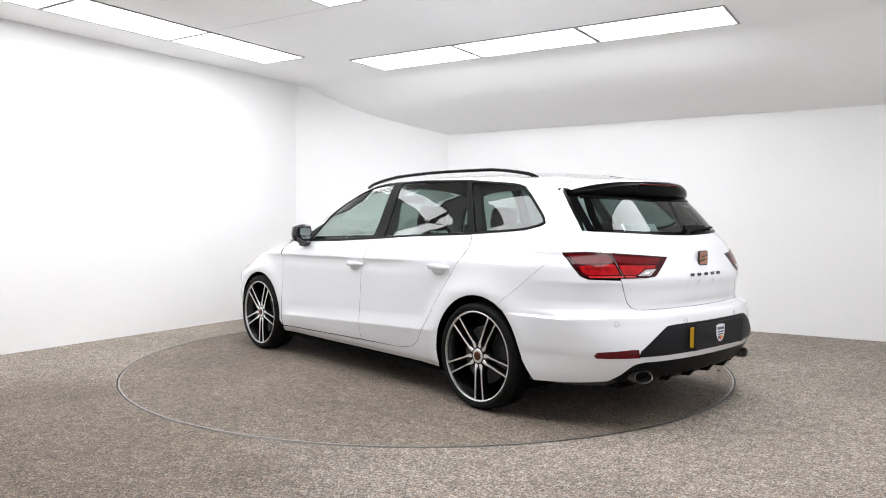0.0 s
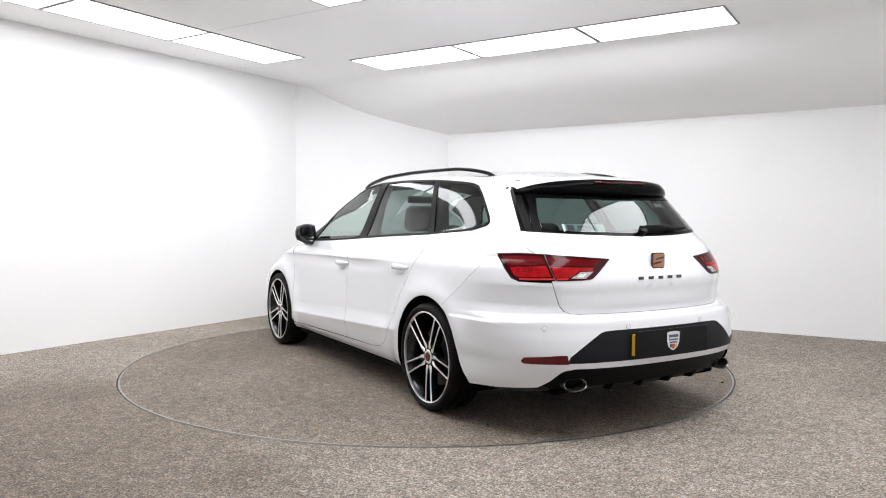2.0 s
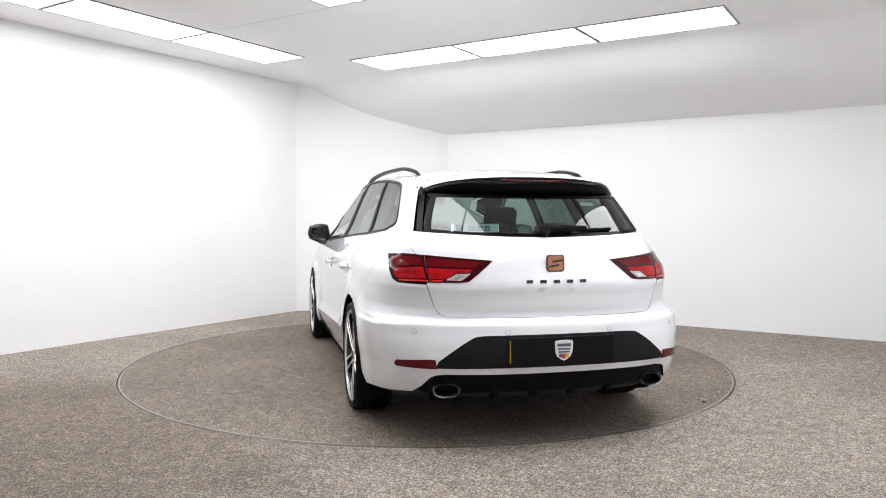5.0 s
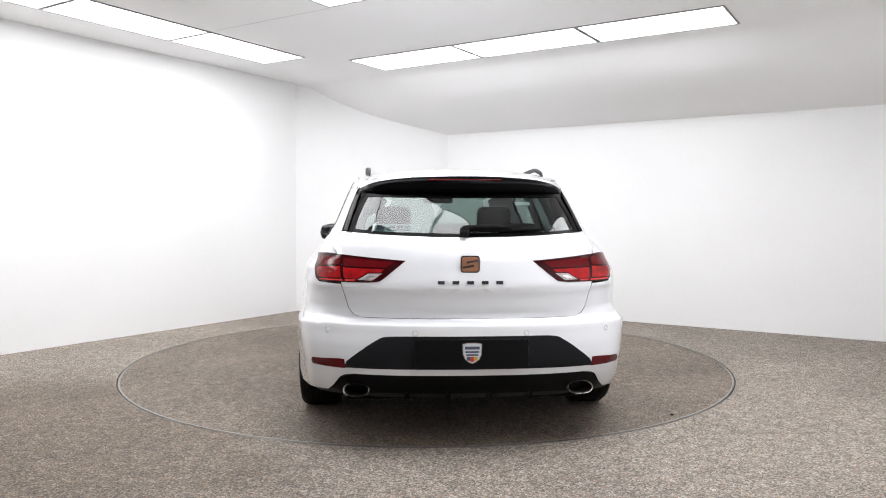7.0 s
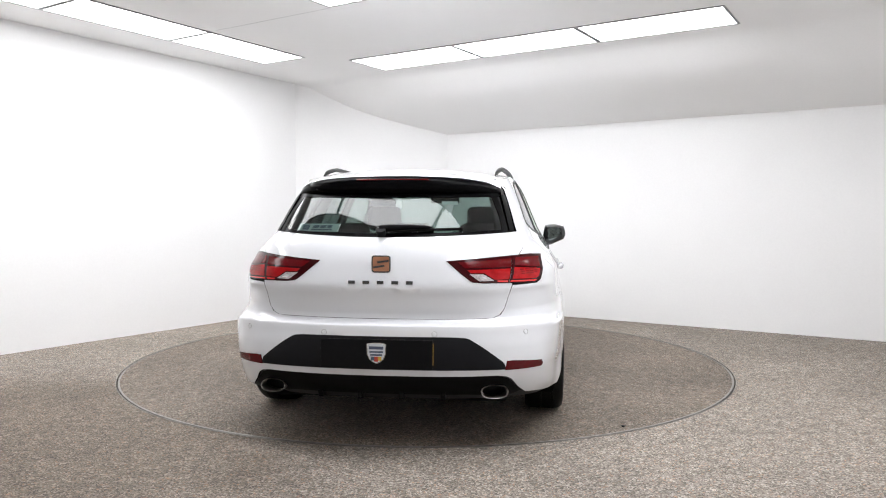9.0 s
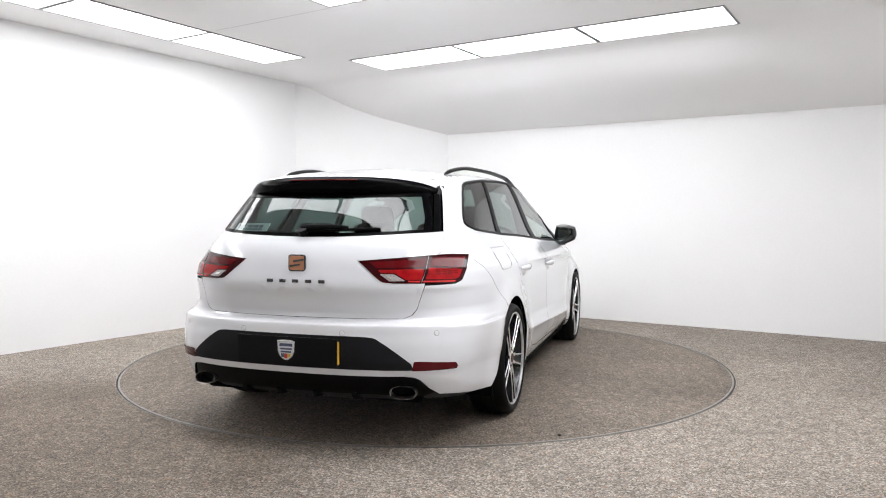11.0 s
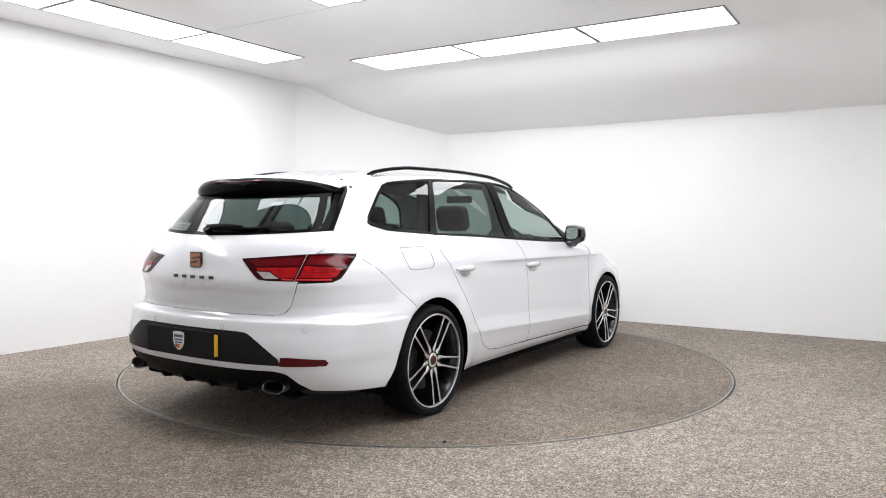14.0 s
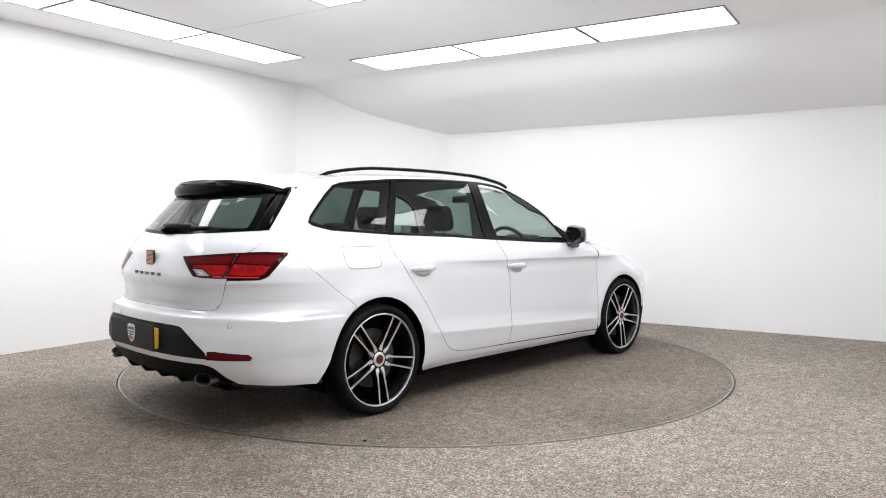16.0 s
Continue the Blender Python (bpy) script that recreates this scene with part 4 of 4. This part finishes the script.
def build_front():
    border = [(.80, .941), (.93, .928), (.985, .915), (1.1, .909), (1.3, .889), (1.5, .856), (1.7, .804), (1.85, .749)]
    hood = xs(*border) + [F(.45, .752), F(.2, .757), F(.0, .760)] + [F(0, .80), F(0, .86), F(0, .91), F(0, .954)] + [F(.3, .954), F(.55, .950), X(.93, .954), X(.82, .957)]
    panel("bonnet", hood, M_PAINT, car, sides=(1, -1), gap=0)
    ws = [F(0, .962), F(.4, .962), X(.815, .960), X(.715, 1.09), X(.61, 1.195), X(.46, 1.265), X(.33, 1.307), F(.3, 1.34), F(0, 1.355)]
    w = panel("windscreen", ws, M_GLASS, car, "clear windscreen", off=-.002, lip=.004, gap=0, sides=(1, -1))
    w.visible_shadow = False
    nose = xs((1.85, .747), (1.86, .62), (1.80, .50), (1.745, .36), (1.72, .24), (1.8, .20)) + [F(.5, .20), F(0, .20), F(0, .758), F(.3, .754), F(.5, .749)]
    b = panel("front_bumper", nose, M_PAINT, car, sides=(1, -1), gap=.0)
    panel("grille", [F(0, .71), F(.20, .705), F(.24, .66), F(.20, .60), F(0, .59)], M_TRIM, b, "black grille", off=.004, gap=0, sides=(1, -1))
    panel("lower_grille", [F(0, .42), F(.22, .42), F(.24, .30), F(0, .28)], M_PLASTIC, b, "black lower grille", off=.004, gap=0, sides=(1, -1))
    for s in (1, -1):
        panel("headlight", [F(.44, .70), F(.56, .725), F(.64, .73), F(.65, .67), F(.58, .61), F(.46, .63)], M_LAMPF, b, "clear headlight", off=.005, gap=0, sides=(s,))


def build_mirror(s):
    bm = bmesh.new()
    bmesh.ops.create_cube(bm, size=1)
    bmesh.ops.subdivide_edges(bm, edges=bm.edges[:], cuts=7, use_grid_fill=True)
    for v in bm.verts:
        c = v.co * 2
        n = Vector(c).normalized() * max(abs(c.x), abs(c.y), abs(c.z))
        c = c.lerp(n, .55)
        y = c.y
        x = .052 * c.x * (1 if c.x > 0 else .55)
        z = .084 * c.z * (1 - .14 * y) + .004 * y if c.z > 0 else .102 * c.z * (1 - .27 * (y + 1)) + .004 * y
        v.co = (x + .615 - .03 * (y + 1) * .5, s * (.902 + .092 * y), .980 + z)
    m = part("door_mirror", bm, M_GLOSSBLACK, car, "gloss black door mirror", None, True, 60)
    pts = [(-.084 * s, .066), (.0, .080), (.066 * s, .080), (.076 * s, .02), (.070 * s, -.075), (.035 * s, -.085), (-.068 * s, -.022)]
    pts = pts if s > 0 else pts[::-1]
    part("mirror_glass", extruded(soft([(a * .70, b * .70) for a, b in pts], 2), .003), M_MIRROR, m, "mirror glass", pose(.561, s * .898, .984, 90, 0, -90 + s * 8))
    part("mirror_foot", sweep([(.66, s * .80, .925), (.65, s * .84, .905), (.635, s * .885, .915)], ring(.034, .022, 12)), M_GLOSSBLACK, m, "", None, True)


def wheel_parts():
    """One wheel about the y axis, its face towards +y; hub centre at the origin, face near y = 0."""
    R, r = .3135, .260
    tyre = [(r - .008, -.185), (r + .012, -.205), (R - .024, -.212), (R - .012, -.203), (R - .003, -.185), (R, -.15), (R, -.125), (R - .006, -.124), (R - .006, -.116), (R, -.115), (R, -.065), (R - .006, -.064),
            (R - .006, -.056), (R, -.055), (R - .003, -.022), (R - .012, -.006), (R - .022, .003), (r + .022, .004), (r + .010, -.001), (r + .003, -.008), (r - .003, -.012)]
    t = part("wheel", lathe([(r - .003, -.012), (r + .003, -.006), (r + .003, -.010), (r - .004, -.030), (r - .022, -.06), (r - .035, -.12), (r - .02, -.19), (r - .002, -.20)], 64), M_RIMBLACK, None, "black alloy wheel with machined twin spokes", None, True)
    part("tyre", lathe(tyre, 72), M_RUBBER, t, "black road tyre", None, True, 40)
    part("rim_lip", lathe([(r - .001, -.016), (r + .003, -.003), (r, -.0015), (r - .0045, -.004), (r - .005, -.016)], 72), M_RIMCUT, t, "machined rim lip", None, True)
    part("brake_disc", lathe([(.06, -.085), (.165, -.085), (.168, -.09), (.168, -.10), (.06, -.10)], 48), M_DISCBRAKE, t, "steel brake disc", None, True)
    # near-black disc stands for the shade deep inside the wheel
    part("barrel_back", lathe([(.001, -.135), (r - .03, -.135)], 40), M_NEARBLACK, t)
    part("hub", lathe([(.001, -.020), (.052, -.022), (.066, -.034), (.070, -.06), (.070, -.10)], 40), M_RIMBLACK, t, "", None, True)
    part("hub_ring", lathe([(.026, -.0185), (.038, -.0185), (.044, -.024)], 40), M_RIMCUT, t, "machined hub ring", None, True)
    part("hub_cap", lathe([(.001, -.012), (.022, -.0125), (.026, -.016), (.027, -.022)], 32), M_HUBCAP, t, "copper hub cap", None, True)
    for k in range(5):
        a = radians(-90 + 72 * k)
        rad, tan = Vector((math.cos(a), 0, math.sin(a))), Vector((-math.sin(a), 0, math.cos(a)))
        # dark web between the two bars
        for s in (1, -1):
            path = [(.030, .013, -.024), (.062, .019, -.020), (.082, .025, -.017), (.094, .0235, -.017), (.12, .025, -.014), (.18, .0285, -.010), (r - .006, .033, -.006)]
            P = [rad * u + tan * (s * v) + Vector((0, y, 0)) for u, v, y in path]
            wd = [.0135, .012, .0076, .0052, .0045, .0043, .0049]
            bm, bd = bmesh.new(), bmesh.new()
            rows, deep = [], []
            for p, w in zip(P, wd):
                rows.append([bm.verts.new(p + tan * (w * e) + Vector((0, h, 0))) for e, h in ((-1, -.004), (-.75, 0), (.75, 0), (1, -.004))])
                deep.append([bd.verts.new(p + tan * ((w * e) if e * s > 0 else w * e * 2.2) + Vector((0, h, 0))) for e, h in ((-1.0, -.0035), (1.0, -.0035), (1.5, -.045), (-1.5, -.045))])
            for A, B in zip(rows, rows[1:]):
                for i in range(3):
                    bm.faces.new((A[i], A[i + 1], B[i + 1], B[i]))
            for A, B in zip(deep, deep[1:]):
                for i in range(4):
                    bd.faces.new((A[i], A[(i + 1) % 4], B[(i + 1) % 4], B[i]))
            part("spoke_face", bm, M_RIMCUT, t, "machined spoke edge", None, False)
            part("spoke", bd, M_RIMBLACK, t, "black spoke", None, False)
        v = rad.copy()
        v.rotate(Euler((0, radians(36), 0)))
        part("wheel_bolt", lathe([(.001, -.020), (.007, -.020), (.008, -.024), (.008, -.04)], 10), M_RIMBLACK, t, "", Matrix.Translation(v * .055))
    return t


def build_wheels():
    w = wheel_parts()
    w.parent = car
    place = []
    for hx, face, hz in ((HR[0], .892, .3125), (HF[0], .903, .3125)):
        for s in (1, -1):
            place.append(Matrix.Translation((hx, s * face, hz)) @ (Matrix.Identity(4) if s > 0 else Matrix.Rotation(math.pi, 4, "Z")) @ Matrix.Rotation(radians(6), 4, "Y"))
    w.matrix_basis = place[0]
    for m in place[1:]:
        copy_thing(w, m)


def build_exhausts():
    for s in (1, -1):
        bm = bmesh.new()
        prof = [(1.0, 0.), (1.03, .004), (1.0, .008), (.94, .006), (.92, -.01), (.90, -.08)]
        rows = []
        n = 36
        for k, d in [(.98, -.045), (1.02, -.02)] + prof:
            row = []
            for i in range(n):
                a = 2 * math.pi * i / n
                ca, sa = math.cos(a), math.sin(a)
                row.append(bm.verts.new((-d - .002 + .012 * sa, .064 * k * math.copysign(abs(ca) ** .8, ca), .029 * (k if k > .95 else k * .97) * math.copysign(abs(sa) ** .9, sa))))
            rows.append(row)
        for a, b in zip(rows, rows[1:]):
            for i in range(n):
                bm.faces.new((a[i], a[(i + 1) % n], b[(i + 1) % n], b[i]))
        e = part("exhaust_tip", bm, M_STEEL, car, "oval polished exhaust tip", pose(-2.214, s * .545, .289, 0, 0, s * -8), True, 50)
        # near-black plug stands for the shade down the pipe
        bm = bmesh.new()
        bm.faces.new([bm.verts.new((.075, .060 * math.cos(2 * math.pi * i / 24), .031 * math.sin(2 * math.pi * i / 24))) for i in range(24)])
        part("exhaust_inside", bm, M_NEARBLACK, e)


def build_fuel_flap():
    loop = soft([(-1.525, .952), (-1.535, .91), (-1.535, .862), (-1.522, .840), (-1.49, .833), (-1.33, .833), (-1.302, .840), (-1.288, .862), (-1.272, .952)], 1, (0, 8))
    P = [X(*q) for q in loop]
    W, N = on_body([p for p, _ in P], [z for _, z in P]), body_normals([p for p, _ in P], [z for _, z in P])
    pts = [(w[0] + n[0] * .0008, -(w[1] + n[1] * .0008), w[2] + n[2] * .0008) for w, n in zip(W, N)]
    part("fuel_flap", sweep(pts + pts[:2], ring(.0022, .0022, 6), False), M_SEAM, car, "fine shut line of the fuel flap")


def seat(x, y, w, back_h, rake=14, name="front_seat"):
    bm = bmesh.new()
    box(bm, -.25, .27, -w / 2, w / 2, .0, .16, bevel=.05, seg=3)
    s = part(name, bm, M_SEAT, car, "dark cloth seat", pose(x, y, .30), True, 60)
    bm = bmesh.new()
    box(bm, -.07, .07, -w / 2, w / 2, 0, back_h, bevel=.06, seg=3)
    for v in bm.verts:
        v.co.y *= 1 - .22 * max(v.co.z / back_h, 0) ** 3
    part("backrest", bm, M_SEAT, s, "", pose(-.26, 0, .12, 0, -rake, 0), True, 60)
    top = Vector((-.26 - math.sin(radians(rake)) * (back_h + .11), 0, .12 + math.cos(radians(rake)) * (back_h + .11)))
    bm = bmesh.new()
    box(bm, -.05, .05, -.125, .125, -.09, .09, bevel=.045, seg=4)
    part("headrest", bm, M_SEAT, s, "", pose(*top, 0, -rake, 0), True, 60)
    for yy in (-.05, .05):
        part("headrest_post", sweep([top + Vector((.03, yy, -.16)), top + Vector((.0, yy, -.06))], ring(.006, .006, 8), up=(1, 0, 0)), M_CHROME, s)


def build_cabin():
    for y in (.37, -.37):
        seat(.10, y, .52, .60)
    for y in (.40, .0, -.40):
        seat(-.78, y, .42, .50, 20, "rear_seat")
    bm = bmesh.new()
    box(bm, .62, 1.02, -.76, .76, .45, .93, bevel=.06, seg=3)
    dash = part("dashboard", bm, M_INSIDE, car, "dark moulded dashboard", None, True, 60)
    bm = bmesh.new()
    box(bm, .60, .72, -.50, -.22, .88, .985, bevel=.03, seg=3)
    part("instrument_hood", bm, M_INSIDE, dash, "", None, True)
    tor = [(.18 * math.cos(2 * math.pi * i / 32), .18 * math.sin(2 * math.pi * i / 32), 0) for i in range(33)]
    wh = part("steering_wheel", sweep(tor, ring(.015, .015, 8), False), M_INSIDE, car, "black steering wheel", pose(.50, -.36, .875, 0, 66, 0), True)
    bm = bmesh.new()
    box(bm, -.05, .05, -.17, .17, -.012, .012, bevel=.008), box(bm, -.01, .16, -.03, .03, -.03, .006, bevel=.008)
    part("steering_spoke", bm, M_INSIDE, wh)
    bm = bmesh.new()
    box(bm, .33, .36, -.12, .12, 1.235, 1.295, bevel=.015, seg=3)
    part("rear_view_mirror", bm, M_INSIDE, car, "black interior mirror", None, True)
    bm = bmesh.new()
    box(bm, -2.05, -1.15, -.62, .62, .60, .66, bevel=.02)
    part("boot_floor", bm, M_INSIDE, car, "dark boot floor")
    bm = bmesh.new()
    box(bm, -1.95, -1.15, -.60, .60, .985, 1.0, bevel=.006)
    part("load_cover", bm, M_INSIDE, car, "dark roller load cover")
    for s in (1, -1):
        # inner pillar linings
        for nm, pts, r in (("b_pillar_lining", [(-.30, s * .735, .98), (-.26, s * .66, 1.2), (-.24, s * .59, 1.34)], .05), ("c_pillar_lining", [(-1.15, s * .69, 1.0), (-1.05, s * .63, 1.18), (-.97, s * .565, 1.33)], .05),
                           ("d_pillar_lining", [(-1.80, s * .58, 1.02), (-1.74, s * .56, 1.14), (-1.68, s * .52, 1.28)], .06)):
            part(nm, sweep(pts, ring(r, .02, 10)), M_INSIDE, car, "dark pillar lining", None, True)
    # small white rectangle just inside the rear window
    p = way("y", .30, 1.195)
    P, N = Vector(on_body([-p], [1.195])[0]), Vector(body_normals([p], [1.195])[0])
    N.y *= -1
    ax = Vector((0, 0, 1)).cross(N).normalized()
    bm = bmesh.new()
    box(bm, -.040, .040, -.012, .012, -.001, .001)
    part("window_mark", bm, M_WHITEMARK, car, "small white rectangle inside the rear window", Matrix.Translation(P - N * .008) @ Matrix((ax, N.cross(ax), N)).transposed().to_4x4())
    # dealer sticker inside the rear window, as plain bars
    p = way("y", .36, 1.068)
    P, N = Vector(on_body([p], [1.068])[0]), Vector(body_normals([p], [1.068])[0])
    ax = Vector((0, 0, 1)).cross(N).normalized()
    m = Matrix.Translation(P - N * .007) @ Matrix((ax, N.cross(ax), N)).transposed().to_4x4()
    bm = bmesh.new()
    box(bm, -.118, .118, -.026, .026, -.001, .001)
    st = part("window_sticker", bm, M_PALE, car, "pale window sticker with dark bars", m)
    for x0, x1, y0, y1 in ((-.095, -.055, -.018, .018), (-.035, .0, -.004, .015), (.008, .040, -.004, .015), (.048, .075, -.004, .015), (-.04, .08, -.018, -.010)):
        bm = bmesh.new()
        box(bm, x0, x1, y0, y1, .001, .002)
        part("sticker_bar", bm, M_NAVY, st)


build_shell()
tailgate, rear_bumper = build_panels()
build_roof()
build_tail_details(tailgate, rear_bumper)
build_front()
for side in (1, -1):
    build_mirror(side)
build_wheels()
build_exhausts()
build_fuel_flap()
build_cabin()


# ---- the turntable carries the car round ----
def motions():
    times = [i * .5 for i in range(33)]
    rows, disc = [], []
    for t in times:
        a = radians(heading(t))
        rows.append((t, pose(OFF[0] * math.cos(a) - OFF[1] * math.sin(a), OFF[0] * math.sin(a) + OFF[1] * math.cos(a), 0, 0, 0, heading(t))))
        disc.append((t, pose(0, 0, 0, 0, 0, heading(t))))
    walk(car, rows)
    walk(turntable, disc)


motions()
